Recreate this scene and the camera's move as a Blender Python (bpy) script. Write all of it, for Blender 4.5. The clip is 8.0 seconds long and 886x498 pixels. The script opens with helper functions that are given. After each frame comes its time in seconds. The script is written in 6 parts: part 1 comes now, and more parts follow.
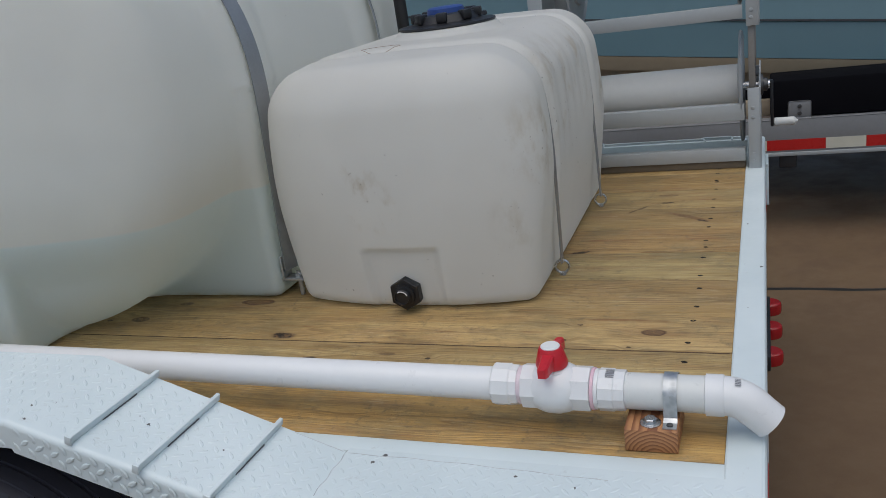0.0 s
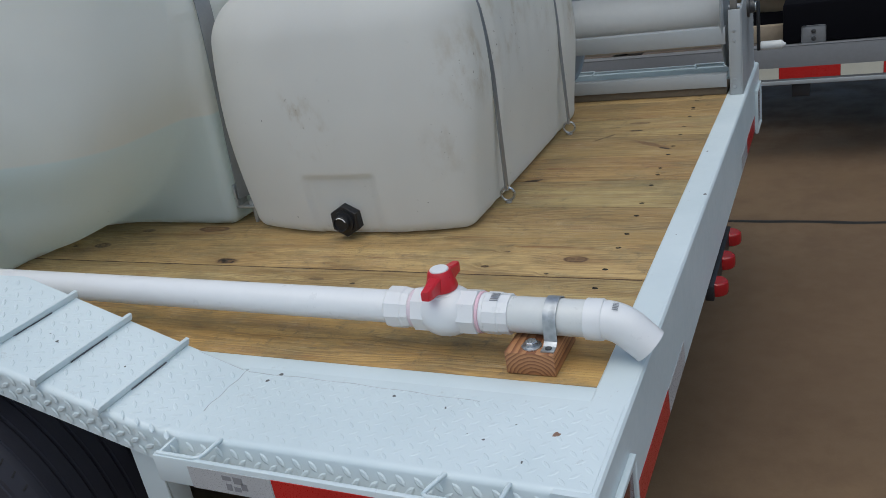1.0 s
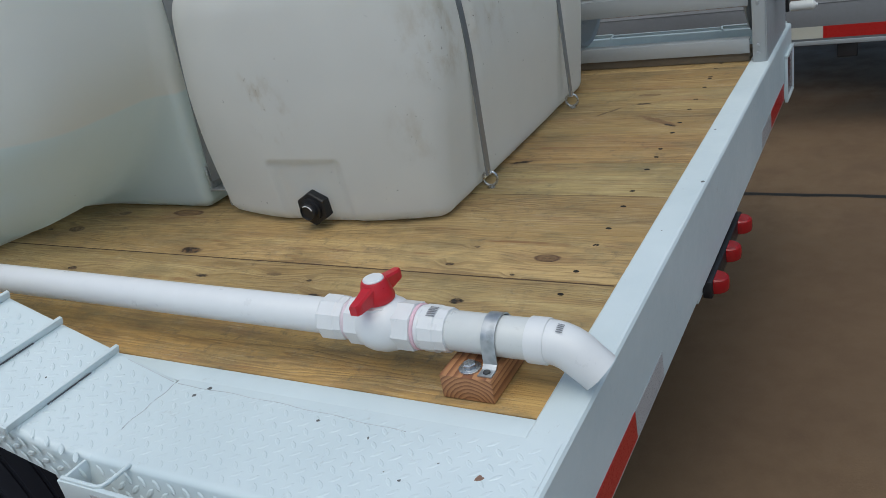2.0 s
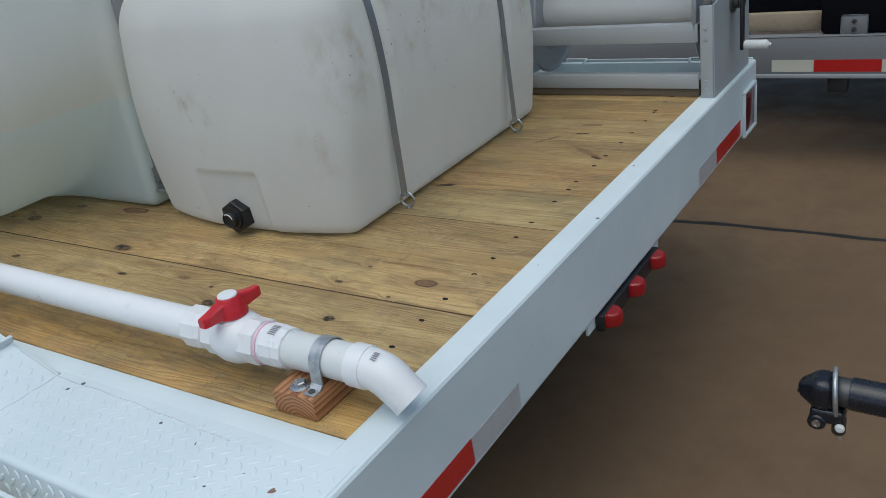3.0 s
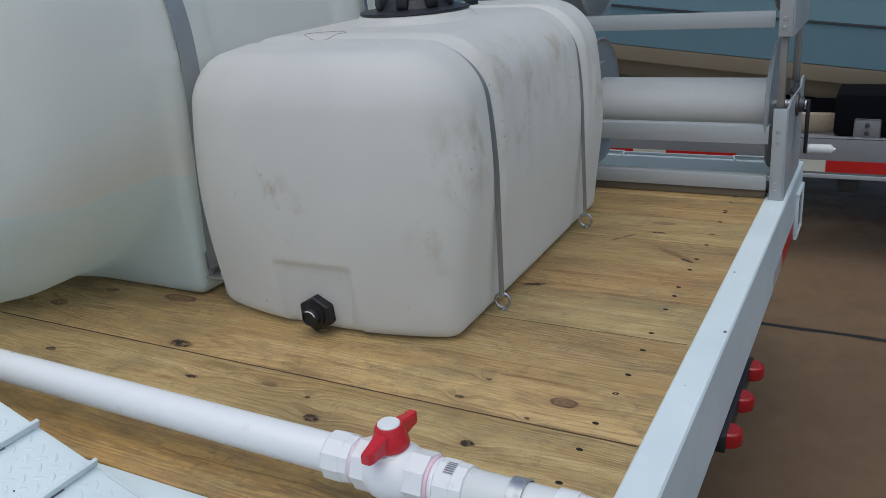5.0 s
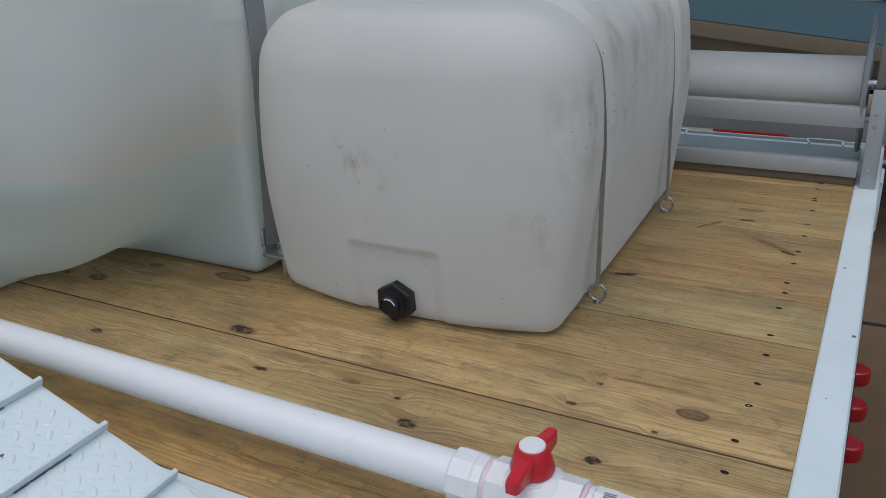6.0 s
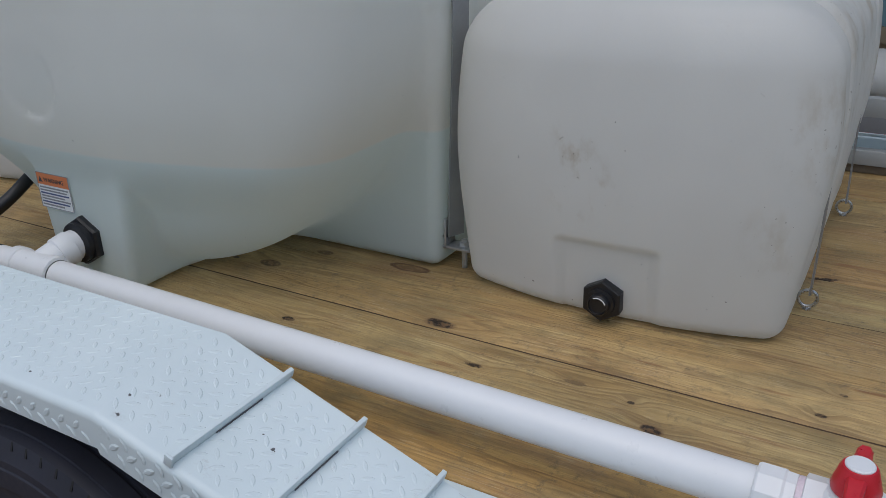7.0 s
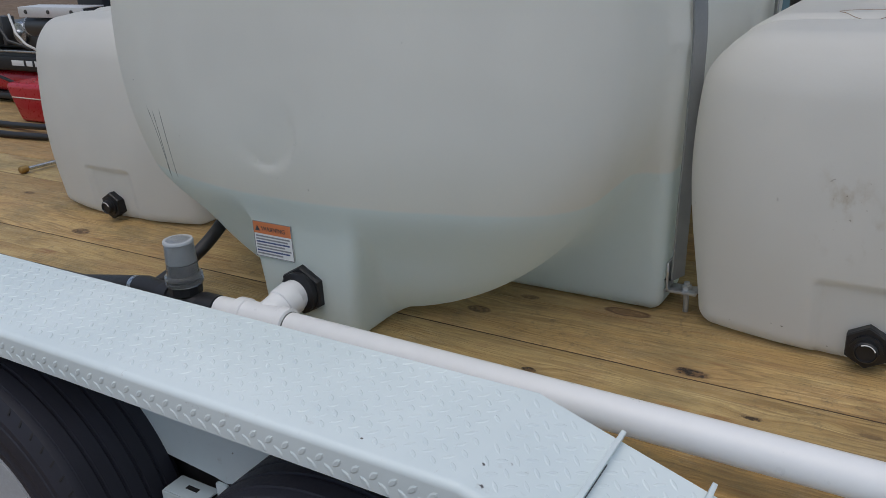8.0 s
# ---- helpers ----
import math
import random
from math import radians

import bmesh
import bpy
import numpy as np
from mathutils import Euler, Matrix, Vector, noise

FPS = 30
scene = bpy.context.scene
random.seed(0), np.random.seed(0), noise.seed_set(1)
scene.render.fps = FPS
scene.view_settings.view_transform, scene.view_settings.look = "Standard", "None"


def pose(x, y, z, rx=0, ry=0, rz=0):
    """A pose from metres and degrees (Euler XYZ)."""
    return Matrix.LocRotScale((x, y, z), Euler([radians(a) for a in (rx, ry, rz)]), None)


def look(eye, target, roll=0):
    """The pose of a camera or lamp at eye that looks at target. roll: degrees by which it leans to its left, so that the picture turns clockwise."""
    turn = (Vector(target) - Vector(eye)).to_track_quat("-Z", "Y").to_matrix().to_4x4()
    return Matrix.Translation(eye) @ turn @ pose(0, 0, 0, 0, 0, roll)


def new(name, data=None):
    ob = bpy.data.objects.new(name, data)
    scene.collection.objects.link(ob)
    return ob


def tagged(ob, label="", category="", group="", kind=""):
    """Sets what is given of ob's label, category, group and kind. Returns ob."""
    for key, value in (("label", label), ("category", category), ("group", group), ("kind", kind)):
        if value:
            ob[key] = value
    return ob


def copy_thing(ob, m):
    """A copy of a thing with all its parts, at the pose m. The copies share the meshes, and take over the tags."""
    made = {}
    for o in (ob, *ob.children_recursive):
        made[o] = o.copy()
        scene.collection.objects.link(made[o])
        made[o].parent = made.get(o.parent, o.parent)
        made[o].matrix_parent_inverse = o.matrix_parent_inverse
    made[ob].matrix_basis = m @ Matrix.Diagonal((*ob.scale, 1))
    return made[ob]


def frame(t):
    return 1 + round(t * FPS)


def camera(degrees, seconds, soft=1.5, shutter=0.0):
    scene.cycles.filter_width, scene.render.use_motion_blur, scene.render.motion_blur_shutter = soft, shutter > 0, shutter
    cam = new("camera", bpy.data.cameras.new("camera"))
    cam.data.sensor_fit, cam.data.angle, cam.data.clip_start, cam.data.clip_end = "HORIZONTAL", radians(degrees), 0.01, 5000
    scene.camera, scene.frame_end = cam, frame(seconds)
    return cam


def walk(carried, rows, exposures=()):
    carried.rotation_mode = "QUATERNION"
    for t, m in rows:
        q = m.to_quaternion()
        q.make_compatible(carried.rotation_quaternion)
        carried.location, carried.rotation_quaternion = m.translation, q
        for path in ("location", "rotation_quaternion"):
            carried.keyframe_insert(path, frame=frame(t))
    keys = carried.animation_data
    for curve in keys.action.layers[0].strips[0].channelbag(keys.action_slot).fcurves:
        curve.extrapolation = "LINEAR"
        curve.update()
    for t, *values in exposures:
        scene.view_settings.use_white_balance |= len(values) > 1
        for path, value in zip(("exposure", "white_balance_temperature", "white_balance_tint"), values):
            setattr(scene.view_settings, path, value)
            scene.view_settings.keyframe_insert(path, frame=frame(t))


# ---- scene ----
cam = camera(56.2, 8.0, soft=0.7)
PATH = [
    (0, (0.067, -1.109, 0.759), (-0.664, 0.636, 0.112), -8.6),
    (0.5, (0.238, -1.077, 0.721), (-0.521, 0.625, -0.005), -8.6),
    (1, (0.318, -1.015, 0.696), (-0.539, 0.621, -0.071), -10.1),
    (1.2, (0.338, -0.961, 0.684), (-0.554, 0.642, -0.112), -10.7),
    (2.3, (0.495, -0.744, 0.681), (-0.504, 0.767, -0.167), -11.2),
    (2.5, (0.574, -0.718, 0.687), (-0.442, 0.783, -0.158), -10.2),
    (3, (0.709, -0.673, 0.705), (-0.363, 0.797, -0.126), -9.3),
    (3.5, (0.736, -0.637, 0.748), (-0.373, 0.839, -0.022), -8.5),
    (4, (0.644, -0.641, 0.767), (-0.431, 0.884, 0.046), -8.3),
    (4.2, (0.567, -0.655, 0.771), (-0.485, 0.891, 0.06), -7.4),
    (5.3, (0.223, -0.735, 0.744), (-0.679, 0.906, 0.04), -4.5),
    (5.5, (0.181, -0.729, 0.734), (-0.725, 0.906, 0.023), -4.2),
    (6, (0.038, -0.673, 0.738), (-0.851, 0.944, -0.034), -2.8),
    (6.5, (-0.09, -0.67, 0.737), (-0.992, 0.93, -0.055), -2.1),
    (7, (-0.275, -0.787, 0.737), (-1.221, 0.788, -0.053), -1.7),
    (7.5, (-0.461, -0.928, 0.773), (-1.436, 0.626, -0.025), -3.5),
    (8, (-0.664, -0.949, 0.772), (-1.655, 0.627, 0.04), -3.0),
]
TONE = [(0.0, 0.0, 6550, 8), (1.0, 0.05, 6300, 5), (2.5, 0.12, 6300, 3), (4.0, 0.22, 6050, 4), (5.5, 0.03, 6330, 7), (7.0, -0.12, 6250, 9), (8.0, -0.07, 6500, 9)]
walk(cam, [(t, look(eye, target, roll)) for t, eye, target, roll in PATH], TONE)

# ---- light ----
world = bpy.data.worlds.new("overcast_sky")
scene.world = world
world.use_nodes = True
wn, wl = world.node_tree.nodes, world.node_tree.links
sky = wn.new("ShaderNodeTexSky")
sky.sky_type, sky.sun_disc = "NISHITA", False
sky.sun_elevation, sky.sun_rotation = radians(72), radians(190)
sky.air_density, sky.dust_density, sky.ozone_density = 1.0, 2.2, 1.0
wl.new(sky.outputs[0], wn["Background"].inputs[0])
wn["Background"].inputs[1].default_value = 0.115
sun_lamp = new("sun", bpy.data.lights.new("sun", "SUN"))
sun_lamp.data.energy, sun_lamp.data.angle, sun_lamp.data.color = 1.3, radians(80), (1.0, 0.985, 0.96)
sun_lamp.matrix_world = look((0, 0, 10), (-1.0, 1.75, 4.0))


# ---- materials ----
class Net:
    """A node material with a Principled shader and short ways to add nodes."""

    def __init__(self, name, rough=0.5, metal=0.0, color=(0.8, 0.8, 0.8)):
        self.m = bpy.data.materials.new(name)
        self.m.use_nodes = True
        self.n, self.l = self.m.node_tree.nodes, self.m.node_tree.links
        self.b = self.n["Principled BSDF"]
        self.set("Base Color", (*color, 1))
        self.set("Roughness", rough)
        self.set("Metallic", metal)

    def set(self, key, value):
        if isinstance(value, bpy.types.NodeSocket):
            self.l.new(value, self.b.inputs[key])
        else:
            self.b.inputs[key].default_value = value

    def put(self, sock, value):
        if isinstance(value, bpy.types.NodeSocket):
            self.l.new(value, sock)
        else:
            sock.default_value = value

    def place(self, scale=(1, 1, 1), world_space=False):
        """Coordinates in metres, stretched."""
        if world_space:
            src = self.n.new("ShaderNodeNewGeometry").outputs["Position"]
        else:
            src = self.n.new("ShaderNodeTexCoord").outputs["Object"]
        mp = self.n.new("ShaderNodeMapping")
        mp.inputs["Scale"].default_value = scale
        self.l.new(src, mp.inputs[0])
        return mp.outputs[0]

    def noise(self, vec, scale, detail=4, rough=0.55, distort=0.0):
        t = self.n.new("ShaderNodeTexNoise")
        self.l.new(vec, t.inputs["Vector"])
        t.inputs["Scale"].default_value, t.inputs["Detail"].default_value = scale, detail
        t.inputs["Roughness"].default_value, t.inputs["Distortion"].default_value = rough, distort
        return t.outputs[0]

    def math(self, op, a, b=0.0, clamp=False):
        t = self.n.new("ShaderNodeMath")
        t.operation, t.use_clamp = op, clamp
        self.put(t.inputs[0], a)
        self.put(t.inputs[1], b)
        return t.outputs[0]

    def vec(self, op, a, b):
        t = self.n.new("ShaderNodeVectorMath")
        t.operation = op
        self.put(t.inputs[0], a)
        self.put(t.inputs[1], b)
        return t.outputs["Value"] if op in ("LENGTH", "DISTANCE", "DOT_PRODUCT") else t.outputs[0]

    def ramp(self, fac, lo, hi, a=0.0, b=1.0):
        t = self.n.new("ShaderNodeMapRange")
        t.interpolation_type = "SMOOTHSTEP"
        self.put(t.inputs[0], fac)
        for k, v in zip((1, 2, 3, 4), (lo, hi, a, b)):
            t.inputs[k].default_value = v
        return t.outputs[0]

    def mix(self, fac, a, b, mode="MIX"):
        t = self.n.new("ShaderNodeMix")
        t.data_type, t.blend_type = "RGBA", mode
        self.put(t.inputs[0], fac)
        for sock, v in ((t.inputs[6], a), (t.inputs[7], b)):
            self.put(sock, v if isinstance(v, bpy.types.NodeSocket) else (*v, 1))
        return t.outputs[2]

    def bump(self, height, depth=0.002, strength=0.5):
        t = self.n.new("ShaderNodeBump")
        t.inputs["Strength"].default_value, t.inputs["Distance"].default_value = strength, depth
        self.l.new(height, t.inputs["Height"])
        self.set("Normal", t.outputs[0])

    def sep(self, vec):
        t = self.n.new("ShaderNodeSeparateXYZ")
        self.l.new(vec, t.inputs[0])
        return t.outputs

    def rand(self):
        return self.n.new("ShaderNodeObjectInfo").outputs["Random"]


def plain(name, color, rough=0.5, metal=0.0, vary=0.12, scale=14.0, bump=0.0, dirt=None):
    """A worn single-coloured surface: broad and fine variation, optional dirt specks and relief."""
    k = Net(name, rough, metal, color)
    v = k.place()
    broad, fine = k.noise(v, scale * 0.25, 3), k.noise(v, scale * 6, 5, 0.7)
    f = k.math("ADD", k.math("MULTIPLY", broad, 0.6), k.math("MULTIPLY", fine, 0.4))
    dark = tuple(c * (1 - vary) for c in color)
    lite = tuple(min(1, c * (1 + vary * 0.6)) for c in color)
    col = k.mix(k.ramp(f, 0.3, 0.7), dark, lite)
    if dirt:
        d = k.ramp(k.noise(v, scale * 2.2, 6, 0.75), 0.62, 0.78)
        col = k.mix(k.math("MULTIPLY", d, 0.5), col, dirt)
    k.set("Base Color", col)
    k.set("Roughness", k.ramp(fine, 0.2, 0.8, max(0.05, rough - 0.08), min(1, rough + 0.1)))
    if bump:
        k.bump(fine, bump, 0.4)
    return k.m


# Chips in the white paint: place, radius, colour.
DARK, RUST = (0.04, 0.035, 0.032), (0.20, 0.085, 0.035)
CHIPS = [
    (-0.532, -0.056, 0.004, 0.0042, DARK), (-0.545, -0.078, 0.004, 0.0038, DARK), (-0.023, -0.130, 0.004, 0.006, RUST), (-0.30, -0.083, 0.004, 0.0022, DARK),
    (-1.237, -0.255, 0.170, 0.0018, DARK), (-1.06, -0.262, 0.164, 0.0030, DARK), (-1.075, -0.23, 0.168, 0.0022, DARK), (-1.05, -0.205, 0.158, 0.0024, DARK), (-0.90, -0.17, 0.107, 0.0028, DARK), (-0.925, -0.16, 0.115, 0.0026, DARK), (-0.77, -0.16, 0.061, 0.0022, DARK),
    (-0.12, -0.16, 0.004, 0.0020, DARK), (0.050, 0.782, 0.003, 0.0032, DARK), (0.024, 0.556, 0.003, 0.0026, DARK), (0.016, 1.085, 0.003, 0.0034, DARK),
    (-0.205, -0.098, 0.004, 0.0018, DARK), (-0.148, -0.152, 0.004, 0.0026, DARK), (-0.085, -0.118, 0.004, 0.0020, DARK), (-0.052, -0.196, 0.004, 0.0024, DARK),
]


def white_paint():
    """White enamel on steel: slight mottling, chips and grime specks."""
    k = Net("white_enamel", 0.38)
    v = k.place()
    broad, fine = k.noise(v, 3.0, 4), k.noise(v, 60, 4, 0.7)
    col = k.mix(k.ramp(broad, 0.35, 0.7), (0.600, 0.678, 0.690), (0.675, 0.748, 0.756))
    grime = k.ramp(k.noise(v, 21, 8, 0.78), 0.60, 0.72)
    col = k.mix(k.math("MULTIPLY", grime, 0.34), col, (0.34, 0.33, 0.30))
    speck = k.ramp(k.noise(v, 95, 2, 0.5), 0.79, 0.815)
    col = k.mix(k.math("MULTIPLY", speck, 0.75), col, (0.07, 0.055, 0.045))
    scrape = k.ramp(k.noise(k.place((1, 0.35, 1)), 48, 6, 0.8), 0.64, 0.70)
    col = k.mix(k.math("MULTIPLY", scrape, 0.5), col, (0.42, 0.43, 0.43))
    wob = k.math("MULTIPLY", k.math("SUBTRACT", k.noise(v, 160, 3), 0.5), 0.010)
    for cx, cy, cz, rad, tint in CHIPS:
        d = k.math("ADD", k.vec("DISTANCE", v, (cx, cy, cz)), wob)
        col = k.mix(k.ramp(d, rad * 0.75, rad, 0.92, 0.0), col, tint)
    k.set("Base Color", col)
    k.set("Roughness", k.ramp(fine, 0.2, 0.8, 0.3, 0.5))
    k.bump(k.math("ADD", k.math("MULTIPLY", fine, 0.4), broad), 0.0012, 0.35)
    return k.m


def poly_white(name, marks=(), level=None, specks=0.0, deep=(0.735, 0.80, 0.772), base=(0.862, 0.853, 0.820), scratches=()):
    """Milky polyethylene of a moulded tank. marks: centre and radius of dirty smudges. level: height of the liquid that shows through."""
    k = Net(name, 0.42)
    v = k.place()
    broad = k.noise(v, 2.2, 3)
    col = k.mix(k.ramp(broad, 0.3, 0.7), tuple(c * 0.95 for c in base), tuple(c * 1.03 for c in base))
    if level is not None:
        z = k.math("ADD", k.sep(v)[2], k.math("MULTIPLY", k.math("SUBTRACT", k.noise(v, 5, 2), 0.5), 0.006))
        wet = k.ramp(z, level - 0.005, level + 0.004, 1.0, 0.0)
        col = k.mix(wet, col, deep)
        # Beige above the level, fading out upwards.
        beige = k.math("MULTIPLY", k.ramp(z, level, level + 0.16, 1.0, 0.0), k.math("SUBTRACT", 1.0, wet))
        col = k.mix(k.math("MULTIPLY", beige, 0.35), col, (0.70, 0.65, 0.53))
    scuff = k.ramp(k.noise(k.place((1, 1, 0.35)), 26, 7, 0.8), 0.62, 0.80)
    smear = k.ramp(k.noise(v, 9, 5, 0.7), 0.52, 0.75)
    speck = k.ramp(k.noise(v, 105, 2, 0.4), 0.775 + specks, 0.800 + specks)
    col = k.mix(k.math("MULTIPLY", k.math("MULTIPLY", smear, scuff), 0.28), col, (0.46, 0.39, 0.27))
    for centre, radius, power in marks:
        near = k.ramp(k.vec("DISTANCE", v, centre), radius * 0.2, radius, 1.0, 0.0)
        blot = k.ramp(k.noise(k.place((1, 1, 0.7)), 15, 5, 0.62), 0.46, 0.74)
        col = k.mix(k.math("MULTIPLY", k.math("MULTIPLY", near, blot), power), col, (0.43, 0.325, 0.165))
        dot = k.math("MULTIPLY", near, k.ramp(k.noise(v, 95, 2, 0.5), 0.70, 0.74))
        col = k.mix(k.math("MULTIPLY", dot, 0.45), col, (0.16, 0.12, 0.07))
    col = k.mix(k.math("MULTIPLY", speck, 0.8), col, (0.13, 0.11, 0.09))
    x, y, z = k.sep(v)
    splash = k.math("MULTIPLY", k.ramp(z, 0.004, 0.022, 1.0, 0.0), k.ramp(k.noise(v, 17, 6, 0.75), 0.40, 0.62))
    col = k.mix(k.math("MULTIPLY", splash, 0.55), col, (0.40, 0.27, 0.14))
    for xa, za, xb, zb, bow in scratches:
        f = k.math("MULTIPLY", k.math("SUBTRACT", z, za), 1 / (zb - za))
        mid = k.math("ADD", xa, k.math("MULTIPLY", f, xb - xa))
        mid = k.math("ADD", mid, k.math("MULTIPLY", k.math("MULTIPLY", f, k.math("SUBTRACT", 1.0, f)), bow))
        near = k.ramp(k.math("ABSOLUTE", k.math("SUBTRACT", x, mid)), 0.0006, 0.0026, 1.0, 0.0)
        ends = k.math("MULTIPLY", k.ramp(f, 0.0, 0.12), k.ramp(f, 0.9, 1.0, 1.0, 0.0))
        near = k.math("MULTIPLY", k.math("MULTIPLY", near, ends), k.ramp(y, 0.40, 0.44, 1.0, 0.0))
        near = k.math("MULTIPLY", near, k.ramp(k.noise(v, 60, 3), 0.3, 0.55, 0.35, 0.9))
        col = k.mix(near, col, (0.16, 0.18, 0.16))
    k.set("Base Color", col)
    glow = k.n.new("ShaderNodeBsdfTranslucent")
    k.put(glow.inputs[0], k.mix(1.0, col, (0.97, 0.98, 0.95), "MULTIPLY"))
    both = k.n.new("ShaderNodeMixShader")
    both.inputs[0].default_value = 0.47
    k.l.new(k.b.outputs[0], both.inputs[1])
    k.l.new(glow.outputs[0], both.inputs[2])
    k.l.new(both.outputs[0], k.n["Material Output"].inputs[0])
    k.set("Roughness", k.ramp(k.noise(v, 30, 5), 0.3, 0.7, 0.36, 0.52))
    k.bump(k.math("ADD", k.math("MULTIPLY", k.noise(v, 190, 3), 0.25), k.noise(v, 7, 3)), 0.004, 0.25)
    return k.m


# Knots and tears of the deck: x, y, half length, half width, darkness, red, turn.
KNOTS = [
    (-0.986, 0.378, 0.034, 0.014, 1.0, 0.4), (-0.152, 0.435, 0.024, 0.013, 0.35, 1.0), (-0.253, 0.267, 0.016, 0.010, 1.0, 0.0),
    (-0.859, 0.278, 0.020, 0.008, 0.9, 0.1), (-0.540, 0.238, 0.018, 0.011, 1.0, 0.4), (-1.457, 0.446, 0.026, 0.014, 0.5, 0.8),
    (-1.253, 0.262, 0.017, 0.008, 1.0, 0.0), (-1.170, 0.563, 0.045, 0.016, 0.30, 1.0), (-1.386, 0.548, 0.020, 0.010, 0.4, 0.5),
    (-0.392, 0.896, 0.032, 0.007, 0.9, 0.3, 0.3), (-0.142, 1.168, 0.068, 0.013, 0.25, 1.0, -0.63), (-0.100, 1.131, 0.020, 0.006, 1.0, 0.0, -0.5), (-0.208, 1.303, 0.026, 0.007, 0.9, 0.2),
    (-0.286, 1.247, 0.046, 0.005, 0.5, 0.3, 0.92), (-0.213, 1.377, 0.028, 0.010, 0.2, 0.6),
    (-0.330, 0.391, 0.010, 0.006, 0.9, 0.0), (-0.307, 0.464, 0.009, 0.005, 0.8, 0.0), (-2.738, 0.407, 0.032, 0.016, 0.6, 0.8),
    (-3.250, 0.588, 0.025, 0.012, 0.6, 0.4), (-0.687, 0.307, 0.022, 0.007, 0.35, 0.3), (-0.193, 0.368, 0.007, 0.005, 0.8, 0.0),
    (-0.590, 0.293, 0.008, 0.005, 0.8, 0.0), (-0.484, 1.524, 0.020, 0.008, 0.8, 0.2), (-1.551, 0.436, 0.010, 0.006, 0.7, 0.2),
]


def pine(name="treated_pine", cast=(1.0, 1.0, 1.0)):
    """Pressure-treated pine: fine grain that bends round the knots, yellow, pink and grey blotches, broken black knots."""
    k = Net(name, 0.62)
    v = k.place(world_space=True)
    x, y, z = k.sep(v)
    r = k.rand()
    lift = k.math("MULTIPLY", r, 37.0)
    comb = k.n.new("ShaderNodeCombineXYZ")
    warp, core, ring, redd, oval = 0.0, 0.0, 0.0, 0.0, 0.0
    rough_d = k.math("MULTIPLY", k.math("SUBTRACT", k.noise(v, 34, 4, 0.65), 0.5), 1.5)
    for kx, ky, la, lb, dark, red, *turn in KNOTS:
        ux, uy = k.math("SUBTRACT", x, kx), k.math("SUBTRACT", y, ky)
        if turn:
            c, n = math.cos(turn[0]), math.sin(turn[0])
            ux, uy = k.math("ADD", k.math("MULTIPLY", ux, c), k.math("MULTIPLY", uy, n)), k.math("SUBTRACT", k.math("MULTIPLY", uy, c), k.math("MULTIPLY", ux, n))
        dx, dy = k.math("MULTIPLY", ux, 1 / la), k.math("MULTIPLY", uy, 1 / lb)
        d0 = k.math("SQRT", k.math("ADD", k.math("MULTIPLY", dx, dx), k.math("MULTIPLY", dy, dy)))
        d = k.math("ADD", d0, rough_d)
        warp = k.math("ADD", warp, k.ramp(d0, 0.6, 4.5, 0.0 if turn else 0.013, 0.0))
        core = k.math("MAXIMUM", core, k.ramp(d, 0.60, 1.0, dark, 0.0))
        ring = k.math("MAXIMUM", ring, k.ramp(d0, 0.8, 3.2, 0.7, 0.0))
        redd = k.math("MAXIMUM", redd, k.ramp(d, 0.7, 1.1, red, 0.0))
        if red > 0.3 and not turn:
            e = k.math("ADD", d0, k.math("MULTIPLY", rough_d, 0.35))
            oval = k.math("MAXIMUM", oval, k.math("MULTIPLY", k.ramp(e, 0.66, 0.90), k.ramp(e, 0.94, 1.20, red, 0.0)))
    side = k.math("ADD", y, warp)
    k.put(comb.inputs[0], k.math("ADD", k.math("MULTIPLY", x, 0.055), lift))
    k.put(comb.inputs[1], k.math("ADD", side, lift))
    k.put(comb.inputs[2], k.math("MULTIPLY", z, 1.0))
    g = comb.outputs[0]
    wide = k.noise(g, 22, 4, 0.55, 0.8)
    line = k.noise(g, 130, 5, 0.65, 0.5)
    fine = k.noise(g, 480, 3, 0.6)
    bend = k.n.new("ShaderNodeCombineXYZ")
    k.put(bend.inputs[0], k.math("ADD", k.math("MULTIPLY", x, 0.9), lift))
    k.put(bend.inputs[1], k.math("ADD", k.math("MULTIPLY", side, 7.0), lift))
    swing = k.noise(bend.outputs[0], 1.0, 4, 0.55)
    count = k.math("ADD", k.math("MULTIPLY", side, 74.0), k.math("MULTIPLY", swing, 17.0))
    count = k.math("ADD", count, k.math("MULTIPLY", line, 0.7))
    ring_f = k.math("FRACT", count)
    late = k.math("MULTIPLY", k.ramp(ring_f, 0.20, 0.86), k.ramp(ring_f, 1.0, 0.88))
    flat = k.ramp(k.noise(k.place((0.9, 4.0, 1), world_space=True), 2.6, 5, 0.6), 0.38, 0.62, 0.04, 1.0)
    col = k.mix(k.ramp(wide, 0.30, 0.70), (0.505, 0.376, 0.182), (0.395, 0.270, 0.115))
    tone = k.mix(r, tuple(0.86 * c for c in cast), tuple(1.08 * c for c in cast))
    col = k.mix(1.0, col, tone, "MULTIPLY")
    hue = k.math("FRACT", k.math("MULTIPLY", r, 7.3))
    col = k.mix(1.0, col, k.mix(hue, (1.05, 0.96, 0.84), (0.96, 1.03, 0.98)), "MULTIPLY")
    pink = k.ramp(k.noise(k.place((0.55, 2.4, 1), world_space=True), 6.5, 6, 0.7), 0.48, 0.70)
    col = k.mix(k.math("MULTIPLY", pink, 0.62), col, (0.310, 0.175, 0.080))
